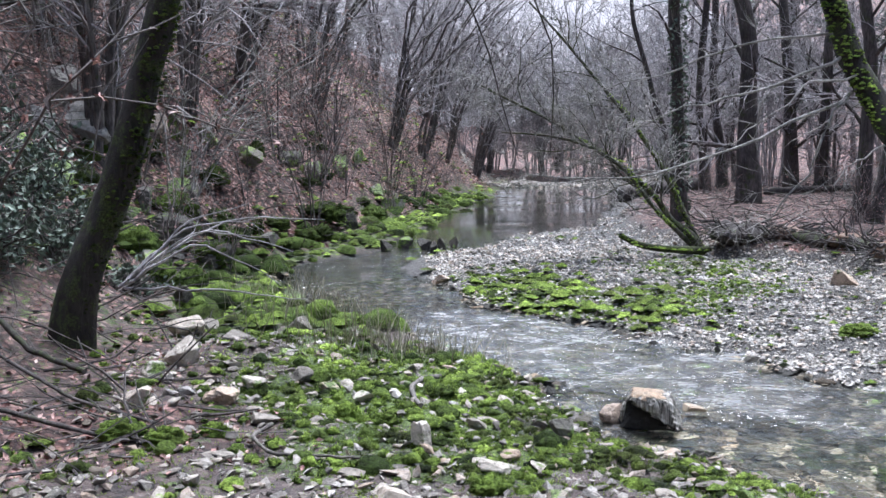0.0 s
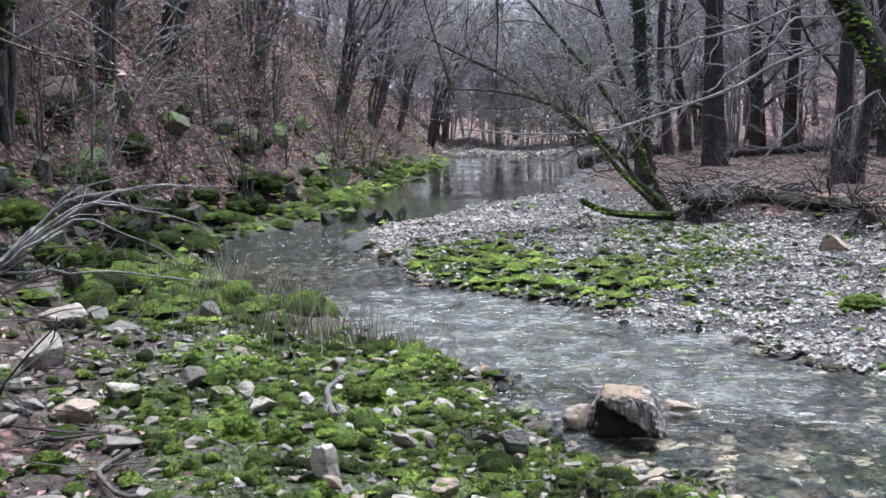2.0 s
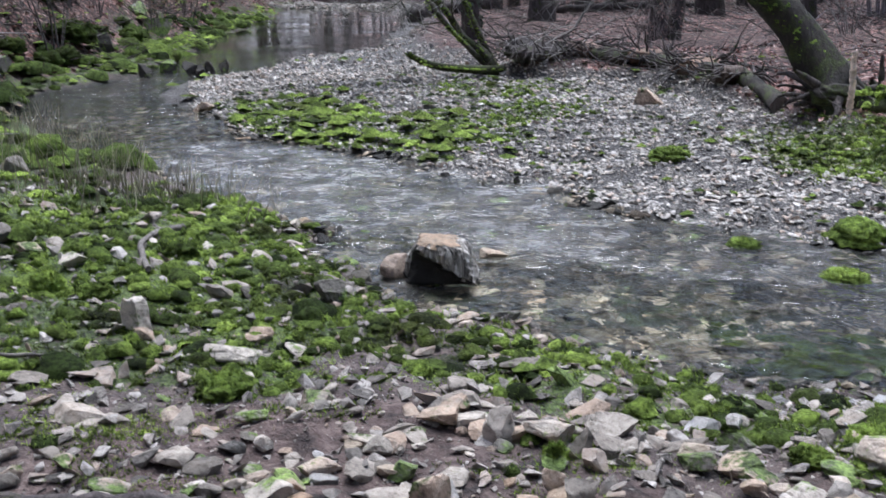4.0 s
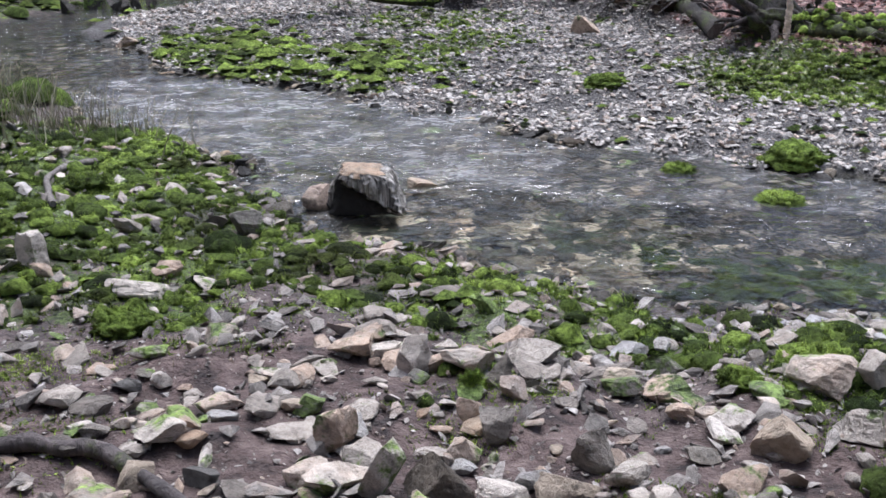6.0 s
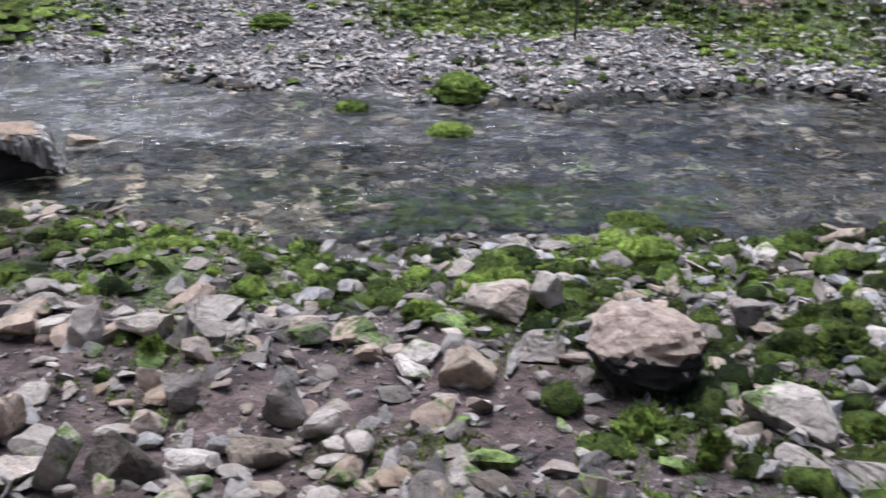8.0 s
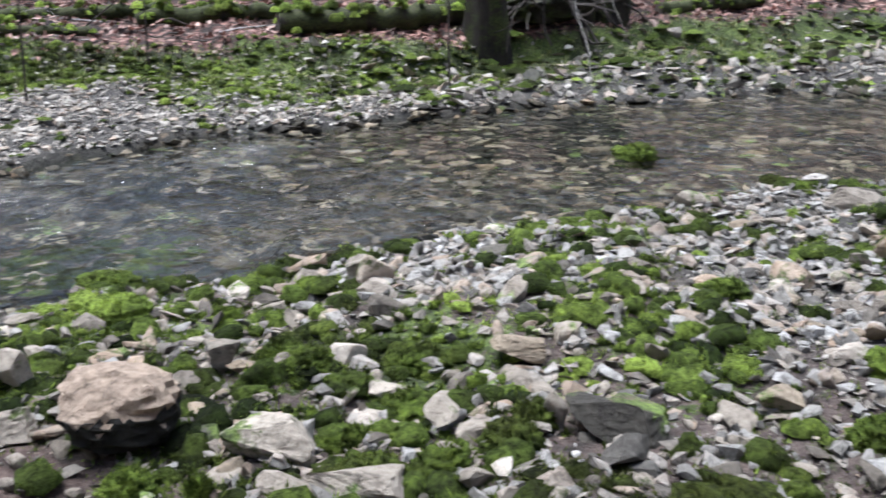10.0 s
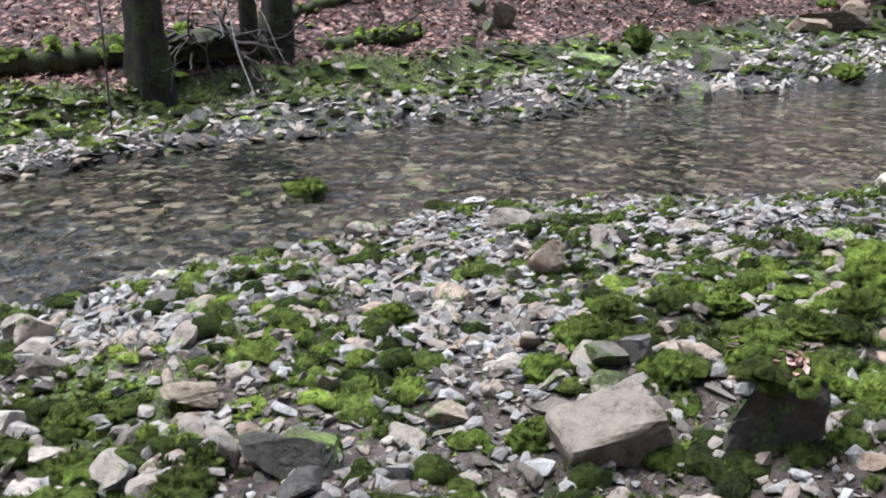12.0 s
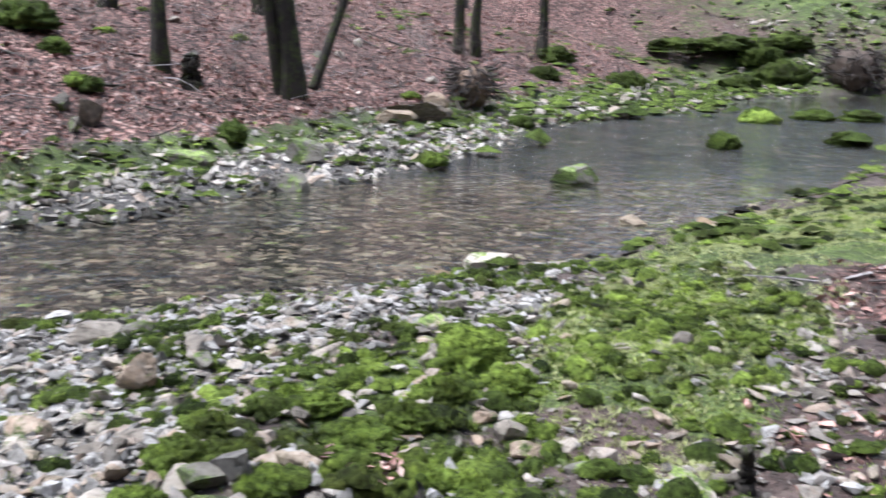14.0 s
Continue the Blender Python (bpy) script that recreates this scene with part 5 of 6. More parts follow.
pebbles("bed_stones", 22000, (-3, 5, 4, 14), in_cover("bed"), 0.045, 0.16, PEBBLE_WET, "brown and grey stones of the stream bed", 13, 0.92, 0.3, power=2.0)
pebbles("bed_stones", 9000, (0, 7, 2.5, 8), in_cover("pool"), 0.05, 0.2, PEBBLE_POOL, "pale tan stones on the floor of the pool", 10, 0.93, 0.35)
pebbles("bed_stones", 5000, (8, 30, -16, 2), in_cover("bed"), 0.08, 0.3, PEBBLE_WET, "stones of the stream bed at the far riffle", 7, 0.8, 0.15)


pebbles("gravel_bar", 9000, (22, 44, -24, -3), in_cover("bar"), 0.1, 0.45, PEBBLE, "pale stones on the mossy lower bank", 11, shapes=FLINTS)


FAR_DOMES = [cushion(720 + k, 1) for k in range(8)]


def mosses(name, n, box, small, large, seed, chance, domes, power=1.6, material=None):
    rng = np.random.default_rng(seed)
    x, y = spread(rng, n, box, chance)
    m = len(x)
    size = small + (large - small) * rng.random(m) ** power
    scales = size[:, None] * np.stack([rng.uniform(0.8, 1.5, m), rng.uniform(0.8, 1.2, m), rng.uniform(0.5, 0.95, m)], 1)
    z = np.maximum(height(x, y), -0.06) + scales[:, 2] * 0.05
    return strew(name, domes, np.stack([x, y, z], 1), scales, spun(m, rng, 0.975), material or MOSS, "lumpy cushions of bright green moss", "moss", True)


def fuzz(rng, spots, small, large, material=None, name="moss_tips", label="fine upright tips of the moss"):
    """Small tufts of blades that stand on the spots."""
    n = len(spots)
    size = rng.uniform(small, large, n)
    return strew(name, TUFTS, spots, np.repeat(size[:, None], 3, 1), spun(n, rng, 0.85), material or MOSS_TIP, label, "moss" if material is None else "grass")


def tuft(seed, blades=5):
    rng = np.random.default_rng(seed)
    v = []
    for k in range(blades):
        a = rng.uniform(0, 6.28)
        d, w = np.array([math.cos(a), math.sin(a), 0]), np.array([-math.sin(a), math.cos(a), 0]) * rng.uniform(0.09, 0.17)
        at, tip = d * rng.uniform(0, 0.45), d * rng.uniform(0.5, 1.2) + (0, 0, rng.uniform(0.35, 0.9))
        v += [at - w, at + w, tip]
    return np.array(v) - (0, 0, 0.08), np.arange(3 * blades).reshape(-1, 3)


TUFTS = [tuft(k) for k in range(10)]


def shallows(x, y):
    """Mossy stones that stand out of the riffle below the bend."""
    out = lay(x, y)[0]
    return step(0.1, -0.1, out) * step(-1.9, -0.2, out) * np.clip(1.4 * wave(x, y, 0.9, 52) - 0.3, 0, 1)


def speckled(x, y):
    """Mossy stones here and there on the shingle and the gravel bar."""
    moss, leaf, gravel, under, mud = cover(x, y)
    return (1 - under) * (1 - leaf) * (1 - 0.8 * mud) * np.clip(0.4 + 0.9 * wave(x, y, 0.5, 51), 0, 1)


for k, (n, box, small, large, chance, domes) in enumerate([(15000, (-3, 7.5, -3.2, 9), 0.025, 0.115, in_cover("moss", 1.2), DOMES), (15000, (0, 10, 4, 15), 0.03, 0.1, in_cover("moss", 1.2), DOMES),
                                                           (16000, (-5, 3, 9, 42), 0.07, 0.28, in_cover("moss", 1.2), FAR_DOMES), (20000, (8, 30, -20, 6), 0.04, 0.14, in_cover("moss"), FAR_DOMES), (5000, (26, 60, -40, 0), 0.12, 0.45, in_cover("moss"), FAR_DOMES), (6000, (21, 42, -24, -3), 0.12, 0.45, in_cover("moss", 0.6), FAR_DOMES), (2600, (15, 34, -22, -3), 0.25, 0.75, shallows, FAR_DOMES),
                                                           (7500, (2, 8, -2.5, 4.5), 0.03, 0.14, speckled, DOMES), (3600, (0, 9, 4, 16), 0.04, 0.14, speckled, FAR_DOMES), (9000, (8, 26, -8, 6), 0.06, 0.26, speckled, FAR_DOMES)]):
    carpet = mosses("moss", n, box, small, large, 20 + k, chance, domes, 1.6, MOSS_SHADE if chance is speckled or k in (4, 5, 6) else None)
    if k in (0, 1, 7):
        rng = np.random.default_rng(40 + k)
        n = len(carpet.data.vertices)
        v, up = np.zeros(n * 3, np.float32), np.zeros(n * 3, np.float32)
        carpet.data.vertices.foreach_get("co", v)
        carpet.data.vertices.foreach_get("normal", up)
        v = v.reshape(-1, 3)[up.reshape(-1, 3)[:, 2] > 0.2]
        fuzz(rng, v[rng.integers(0, len(v), (26000, 9000, 20000)[(0, 1, 7).index(k)])], 0.012, 0.03)



def slope_foot(x, y):
    """The strip between the stream and the wooded slope."""
    out, hill, terrace, near = lay(x, y)
    return np.where(near, step(-0.1, 0.1, out) * step(0.9, 0.3, hill) * step(2.2, 0.6, out), 0) * np.clip(0.55 + 0.7 * wave(x, y, 1.2, 55), 0, 1)


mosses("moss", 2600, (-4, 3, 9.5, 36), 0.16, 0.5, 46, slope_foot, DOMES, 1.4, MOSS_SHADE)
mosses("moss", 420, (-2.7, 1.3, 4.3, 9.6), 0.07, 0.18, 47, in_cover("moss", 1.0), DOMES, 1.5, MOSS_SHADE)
# green weed on the floor of the pool by the near shore
mosses("water_weed", 1500, (2.2, 4.6, 3.4, 5.2), 0.05, 0.14, 48, lambda x, y: blob(x, y, 3.35, 4.25, 0.9, 0.4, -25, 0.4 * wave(x, y, 0.3, 36)) * cover(x, y)[3], FAR_DOMES, 1.6, MOSS_DARK)

# moss between the cushions, and on the large ones
rng = np.random.default_rng(43)
x, y = spread(rng, 130000, (-2.8, 7.5, -3.2, 8.6), in_cover("moss", 0.8))
fuzz(rng, np.stack([x, y, height(x, y)], 1), 0.012, 0.03)
x, y = spread(rng, 60000, (0, 10, 4, 15), in_cover("moss", 0.9))
fuzz(rng, np.stack([x, y, height(x, y)], 1), 0.018, 0.04)
spots = []
for x, y, z, w, h in CUSHIONS:
    if math.hypot(x, y) < 9:
        a, s = rng.uniform(0, 6.28, 160), np.sqrt(rng.random(160))
        spots.append(np.stack([x + 0.46 * w * s * np.cos(a), y + 0.4 * w * s * np.sin(a), z + 0.72 * h * np.sqrt(1.001 - s * s)], 1))
fuzz(rng, np.concatenate(spots), 0.012, 0.028)
x, y = spread(rng, 230000, (3.6, 12.5, -7.5, 0), lambda x, y: np.clip(np.max([blob(x, y, *a, ragged=0.4 * wave(x, y, 0.5, 61)) for a in LAWNS], axis=0), 0, 1) * (1 - cover(x, y)[3]) * (0.5 + 0.5 * wave(x, y, 0.3, 62)))
fuzz(rng, np.stack([x, y, height(x, y)], 1), 0.014, 0.035, SWARD, "thin_grass", "thin short grass on the trodden bank")

x, y = spread(rng, 70000, (3.5, 13, 1, 10), lambda x, y: in_cover("moss")(x, y) * (lay(x, y)[2] > -1.6) * (0.55 + 0.45 * wave(x, y, 0.5, 64)))
fuzz(rng, np.stack([x, y, height(x, y)], 1), 0.02, 0.05, SWARD, "thin_grass", "thin short grass and moss below the terrace")

x, y = spread(rng, 80000, (-0.8, 4.6, 0.8, 3.8), lambda x, y: np.clip(1.6 * wave(x, y, 0.28, 63) - 0.25, 0, 1))
fuzz(rng, np.stack([x, y, height(x, y)], 1), 0.01, 0.024)

FOLDED = (np.array([[-0.5, 0, 0.02], [-0.1, 0.3, 0.13], [-0.1, 0, 0], [-0.1, -0.3, 0.1], [0.55, 0, 0.06]]), np.array([[0, 2, 1], [0, 3, 2], [1, 2, 4], [2, 3, 4]]))
CURLED = (np.array([[-0.5, 0, 0.12], [0, 0.3, 0.2], [0, 0, 0], [0, -0.32, 0.22], [0.5, 0.05, 0.16]]), FOLDED[1])
for k, (n, box, small, large) in enumerate([(42000, (-8, 7, -6, 14), 0.035, 0.065), (26000, (4, 22, -4, 16), 0.06, 0.11), (16000, (-14, 4, 12, 45), 0.09, 0.16), (14000, (16, 45, -16, 16), 0.1, 0.18)]):
    rng = np.random.default_rng(60 + k)
    x, y = spread(rng, n, box, in_cover("leaf"))
    m = len(x)
    size = rng.uniform(small, large, m)
    strew("fallen_leaves", [FOLDED, CURLED], np.stack([x, y, height(x, y) + 0.012], 1), np.repeat(size[:, None], 3, 1), spun(m, rng, 0.72), LEAVES, "brown fallen beech leaves", "leaves")

# dry grass along the near shore
rng = np.random.default_rng(80)
gx = np.concatenate([rng.normal(-0.45, 0.45, 200), rng.normal(-1.9, 0.5, 170), rng.normal(-1.2, 0.4, 110)])
gy = np.concatenate([rng.normal(8.3, 0.4, 200), rng.normal(12.0, 0.8, 170), rng.normal(10.2, 0.5, 110)])
blades = []
for x, y in zip(gx, gy):
    z = ground_at(x, y)
    p, r = shoot(rng, (x, y, z - 0.02), (rng.normal() * 0.25, rng.normal() * 0.25, 1), rng.uniform(0.15, 0.42), 0.005, 4, 0.12)
    blades.append(tube(p, r, 3))
tagged(new("dry_grass", mesh_of("dry_grass", *joined(blades), GRASS)), "sparse dry pale grass at the water's edge", "grass", kind="stuff")

# ---- single pieces that set the place apart ----
def ribbed_boulder(x, y, w, h):
    """A flat-topped block with upright ribs; wet foot and hollow's shade painted black."""
    root = empty("boulder", (x, y, 0), "squat boulder with pale upright ribs, its wet foot and hollow painted black", "boulder")
    v, f = BALL[4]
    p = 6.0
    v = v / (np.abs(v) ** p).sum(1)[:, None] ** (1 / p)
    a = np.arctan2(v[:, 1], v[:, 0])
    rib = 1 + 0.1 * wave(a * 3.0, v[:, 2] * 0.3, 0.3, 8) + 0.07 * wave(a, v[:, 2], 0.5, 9)
    wide = 1.05 - 0.26 * v[:, 2] + 0.12 * np.maximum(0, -v[:, 2]) * v[:, 0]
    v = v * np.stack([rib * wide, rib * (1.0 - 0.12 * v[:, 2]), 1 + 0.1 * lumps(v, 0.6, 5) - 0.12 * v[:, 0]], 1)
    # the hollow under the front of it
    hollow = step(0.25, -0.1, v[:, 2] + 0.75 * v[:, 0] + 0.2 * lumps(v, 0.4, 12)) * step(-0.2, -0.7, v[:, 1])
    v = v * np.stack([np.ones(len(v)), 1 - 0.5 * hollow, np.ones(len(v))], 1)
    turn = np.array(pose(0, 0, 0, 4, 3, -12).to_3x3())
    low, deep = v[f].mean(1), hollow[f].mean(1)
    # hollow faces go black for their shade, the lowest for wet
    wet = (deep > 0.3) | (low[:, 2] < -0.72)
    crown = (low[:, 2] > 0.9 + 0.1 * lumps(low, 0.4, 14)) & (low[:, 0] < 0.5)
    body = (v * (w / 2, w * 0.4, h / 2)) @ turn.T + (x, y, h * 0.42)
    part("block", body, f, STRIPED, root, "pale ribbed rock", False)
    part("foot", (v * (w / 2 + 0.006, w * 0.4 + 0.006, h / 2)) @ turn.T + (x, y, h * 0.42 - 0.003), f[wet], STONE_WET_SHADED, root, "black rock face, wet and with shade painted in", False)
    part("crown", (v * (w / 2 + 0.004, w * 0.4 + 0.004, h / 2 + 0.004)) @ turn.T + (x, y, h * 0.42), f[crown], STONE_TAN, root, "bare tan top", False)


ribbed_boulder(1.47, 5.98, 0.36, 0.28)


def undercut_boulder(x, y, w, h, material, label, turn, seed):
    z = ground_at(x, y)
    root = empty("boulder", (x, y, z), label, "boulder")
    spin = np.array(pose(0, 0, 0, 0, 0, turn).to_3x3())
    v, f = rock(seed, w, w * 0.85, h, 4, 7, 0.11, 2.6, 0.15)
    part("block", v @ spin.T + (x, y, z + 0.01), f, material, root, "", False)
    mid = v[f].mean(1)
    # lower half near black: damp rock, with its shade put into the colour
    wet = mid[:, 2] < h * (0.56 + 0.14 * lumps(mid, 0.06, seed + 2))
    part("foot", (v * (1.02, 1.02, 1.0)) @ spin.T + (x, y, z + 0.007), f[wet], STONE_WET_SHADED, root, "dark lower rock face, damp and with shade painted in", False)


undercut_boulder(2.34, 2.19, 0.33, 0.205, STONE_RED, "rough rounded tufa boulder with a reddish face among broken stones", -48, 11)


def block(x, y, w, d, h, turn, tip, roll, material, label, seed):
    """A squared block, tipped."""
    v, f = rock(seed, w, d, h, 4, 1, 0.03, 14.0, 0.04)
    ob = new("boulder", mesh_of("boulder", v, f, material))
    ob.matrix_world = pose(x, y, ground_at(x, y), tip, roll, turn)
    return tagged(ob, label, "boulder")


block(3.36, 0.1, 0.33, 0.24, 0.16, -62, 6, -14, STONE_SLAB, "flat pale limestone slab tipped against the moss", 21)
block(3.42, -0.34, 0.27, 0.26, 0.27, -84, 3, 2, STONE_BLACK, "dark squared block with moss and leaves on its top", 22)
rng = np.random.default_rng(33)
n = 70
top = ground_at(3.42, -0.34)
spots = np.stack([3.42 + rng.uniform(-0.15, 0.1, n), -0.34 + rng.uniform(-0.13, 0.13, n), top + rng.uniform(0.23, 0.28, n)], 1)
strew("moss", DOMES, spots, rng.uniform(0.03, 0.08, (n, 1)) * np.ones((n, 3)), spun(n, rng, 0.9), MOSS_LUMP, "moss draped over the top of the dark block", "moss", True)
n = 34
spots = np.stack([3.42 + rng.normal(size=n) * 0.06, -0.34 + rng.normal(size=n) * 0.06, np.full(n, top + 0.285)], 1)
strew("fallen_leaves", [FOLDED, CURLED], spots, np.full((n, 3), 0.036), spun(n, rng, 0.8), LEAVES, "small heap of brown leaves on the block", "leaves")


def log(name, line, r0, r1, material, label, seed, category="log", sides=12, knobs=0.08, n=30):
    """A fallen trunk or stick along the line, resting on the ground."""
    rng = np.random.default_rng(seed)
    pts = smooth_line(line, n)
    ob = new(name, None)
    ob.location = tuple(pts[0])
    tagged(ob, label, category)
    pts[1:-1] += rng.normal(size=(n - 2, 3)) * 0.12 * r0
    v, f = tube(pts, np.linspace(r0, r1, n) * (1 + 0.06 * rng.normal(size=n)), sides, rng, knobs)
    part("stem", v, f, material, ob)
    if material is LOG_MOSS:
        # cushions of moss along its upper side
        tufts = []
        for k in range(70):
            i = rng.integers(0, n)
            a = rng.normal() * 0.9
            r = r0 + (r1 - r0) * i / (n - 1)
            c, g = DOMES[k % 10]
            tufts.append((c * rng.uniform(0.6, 1.5) * r + pts[i] + (r * math.sin(a) * 0.7, r * math.sin(a) * 0.7, r * 0.8 * math.cos(a)) + rng.normal(size=3) * 0.04, g))
        part("moss", *joined(tufts), MOSS_LUMP, ob, "thick moss", True, "stuff")
    for end, k in ((pts[0], 0), (pts[-1], n - 1)):
        ring = v[k * sides:(k + 1) * sides]
        part("cut_end", np.vstack([ring, end]), np.array([[i, (i + 1) % sides, sides] for i in range(sides)]), WOOD, ob, "broken wooden end")
    return ob


def on_ground(points, lift):
    return [(x, y, ground_at(x, y) + lift) for x, y in points]


log("fallen_log", on_ground([(4.9, 15.9), (5.9, 15.2), (6.45, 13.4), (6.45, 11.6), (6.3, 10.6)], 0.05), 0.15, 0.1, BARK_MOSS, "rotting dark trunk along the terrace edge", 1)
log("mossy_root", on_ground([(6.75, 9.6), (7.3, 9.1), (8.0, 8.5), (8.8, 8.1)], 0.05), 0.1, 0.06, LOG_MOSS, "thick moss-covered root of the leaning tree", 31, "root")
log("mossy_root", on_ground([(6.5, 9.4), (6.7, 8.8), (7.2, 8.3), (7.6, 7.9)], 0.04), 0.09, 0.05, LOG_MOSS, "thick moss-covered root of the leaning tree", 32, "root")
log("mossy_log", on_ground([(8.3, 8.0), (8.9, 7.4), (9.7, 7.0)], 0.05), 0.11, 0.08, LOG_MOSS, "thick mossy log on the leafy terrace", 33)
log("mossy_log", on_ground([(8.6, 6.5), (9.6, 5.75), (10.5, 5.3), (11.2, 4.9)], 0.08), 0.11, 0.14, LOG_MOSS, "thick moss-covered log between the trunks", 2)
log("mossy_log", on_ground([(12.1, 3.95), (13.0, 3.5), (13.6, 3.2)], 0.05), 0.09, 0.07, LOG_MOSS, "short mossy log among fallen leaves", 3)
log("mossy_log", on_ground([(12.6, 4.7), (14.0, 4.3), (15.8, 3.7)], 0.04), 0.07, 0.05, LOG_MOSS, "long mossy log among fallen leaves", 4)
log("fallen_log", on_ground([(6.6, 32.8), (7.6, 32.4), (9.2, 32.0)], 0.2), 0.28, 0.22, BARK, "dark log lying at the pond's edge", 5)
log("fallen_log", on_ground([(9.6, 28.0), (11.2, 27.2), (13.5, 26.6)], 0.1), 0.1, 0.08, BARK, "dark rotten log between the trees", 6)
log("driftwood", on_ground([(-0.2, 5.82), (-0.24, 6.15), (-0.27, 6.42), (-0.17, 6.75), (-0.03, 7.12)], 0.05), 0.018, 0.022, WOOD, "crooked grey driftwood stick on the moss", 7, "stick", 8)
log("root", on_ground([(-0.75, 3.2), (-0.4, 3.06), (-0.08, 2.95), (0.12, 2.86), (0.2, 2.72), (0.3, 2.55)], 0.03), 0.034, 0.02, BARK, "dark bent root across the muddy bank", 8, "root", 8)
log("stick", on_ground([(-1.15, 5.05), (-1.25, 4.8), (-1.1, 4.6), (-0.8, 4.45), (-0.55, 4.42)], 0.03), 0.014, 0.008, WOOD, "pale bent stick on the bank", 9, "stick", 6)
log("stick", on_ground([(-3.4, 6.3), (-2.6, 5.7), (-1.9, 5.1)], 0.05), 0.016, 0.01, BARK, "dark fallen stick among the leaves", 10, "stick", 6)
log("stick", on_ground([(-3.0, 5.2), (-2.2, 4.9), (-1.4, 4.5)], 0.04), 0.018, 0.01, BARK, "dark fallen stick among the leaves", 11, "stick", 6)
log("stick", on_ground([(-3.9, 7.4), (-3.2, 6.6), (-2.6, 6.0)], 0.12), 0.03, 0.02, BARK_MOSS, "mossy fallen bough on the leafy slope", 12, "stick", 7)
log("stick", on_ground([(0.64, 2.62), (0.68, 2.5), (0.62, 2.4)], 0.05), 0.006, 0.004, WOOD, "thin pale twig on the stones", 13, "stick", 5)
log("pale_sapling_stump", [(6.3, 9.3, ground_at(6.3, 9.3)), (6.3, 9.3, 0.7), (6.29, 9.3, 1.0)], 0.035, 0.028, STONE_RED, "thin reddish broken stem beside the mossy tree", 14, "stump", 8, 0.04)
log("tree_stump", [(18.6, 1.42, ground_at(18.6, 1.42) - 0.1), (18.6, 1.42, ground_at(18.6, 1.42) + 0.25), (18.62, 1.42, ground_at(18.6, 1.42) + 0.5)], 0.19, 0.13, BARK_MOSS, "short dark stump on the leafy slope", 15, "stump", 12, 0.06)
log("tree_stump", [(3.8, -1.62, ground_at(3.8, -1.62) - 0.03), (3.8, -1.62, ground_at(3.8, -1.62) + 0.1), (3.76, -1.6, ground_at(3.8, -1.62) + 0.17)], 0.04, 0.016, BARK_MOSS, "small mossy stump at the leaf drift", 16, "stump", 10, 0.1)


def root_tangle(name, x, y, w, h, material, label, seed, count=60, thick=0.02, reach=0.6):
    """A mound of earth bound by many roots."""
    rng = np.random.default_rng(seed)
    z = ground_at(x, y)
    ob = empty(name, (x, y, z), label, "roots")
    v, f = rock(seed, w * 0.8, w * 0.5, h * 0.8, 4, 3, 0.16, 2.2, 0.1)
    part("earth", v + (x, y, z), f, material, ob)
    roots = []
    for _ in range(count):
        a = rng.uniform(0, 6.28)
        at = (x + 0.3 * w * math.cos(a), y + 0.2 * w * math.sin(a), z + h * rng.uniform(0.2, 0.8))
        p, r = shoot(rng, at, (math.cos(a), math.sin(a), rng.uniform(-0.9, 0.5)), w * rng.uniform(0.4, 1.0) * reach, thick * rng.uniform(0.4, 1.2), 6, 0.3, -0.05)
        roots.append(tube(p, r, 5))
    part("root_mat", *joined(roots), BARK, ob, kind="stuff")
    return ob


root_tangle("root_mound", 5.0, 15.2, 1.3, 0.45, BARK, "dark tangle of roots and dead twigs below the hazel", 1, 90, 0.015)
for k, (x, y, w) in enumerate([(5.75, 15.3, 1.0), (6.3, 14.2, 0.9), (6.45, 12.9, 1.0), (6.4, 11.8, 0.8)]):
    root_tangle("root_mound", x, y, w, 0.26, EARTH, "dark roots and earth of the eroded terrace edge", 30 + k, 60, 0.018, 0.7)
root_tangle("root_mound", 6.5, 9.75, 0.95, 0.32, BARK_MOSS, "mossy spreading roots of the leaning tree", 2, 22, 0.05)
root_tangle("root_mound", 10.9, 4.75, 1.6, 0.4, BARK_MOSS, "dark mossy root mound between the trunks", 3, 60, 0.025)
root_tangle("root_plate", 23.3, -4.0, 1.6, 0.95, EARTH, "upturned reddish root plate on the far bank", 4, 170, 0.03, 0.3)
root_tangle("root_plate", 37.3, -20.3, 3.2, 1.6, EARTH, "brown heap of roots and grass by the water", 5, 220, 0.035, 0.3)
for k, (x, y, w, h) in enumerate([(20.6, -2.5, 1.7, 0.24), (21.6, -3.0, 1.0, 0.26), (19.6, -2.0, 0.9, 0.2)]):
    put_stone(x, y, w, w * 0.5, h, -40, 900 + k, STONE_TAN)
for k, (x, y, w, h) in enumerate([(19.8, 4.2, 1.2, 0.45), (20.6, 4.6, 0.7, 0.35), (18.0, 3.4, 0.5, 0.25), (16.4, 2.6, 0.4, 0.22), (15.3, 0.6, 0.45, 0.3), (33.1, -10.5, 1.5, 0.6), (40.2, -18.1, 1.7, 0.75), (38.6, -18.3, 2.0, 0.9),
                                 (23.9, -10.7, 0.8, 0.36), (17.9, -7.4, 0.6, 0.32), (24.6, -12.4, 1.0, 0.27), (24.3, -13.5, 0.95, 0.33), (18.7, -10.1, 0.8, 0.27), (34.6, -8.6, 1.4, 0.5), (21.1, -4.6, 0.6, 0.24), (31.0, -7.4, 0.9, 0.45),
                                 (35.7, -15.4, 1.4, 0.5), (42.2, -15.5, 2.6, 0.55), (41.8, -17.3, 2.8, 0.6), (40.9, -19.3, 2.2, 0.6)]):
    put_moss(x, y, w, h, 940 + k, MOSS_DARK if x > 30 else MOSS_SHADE)
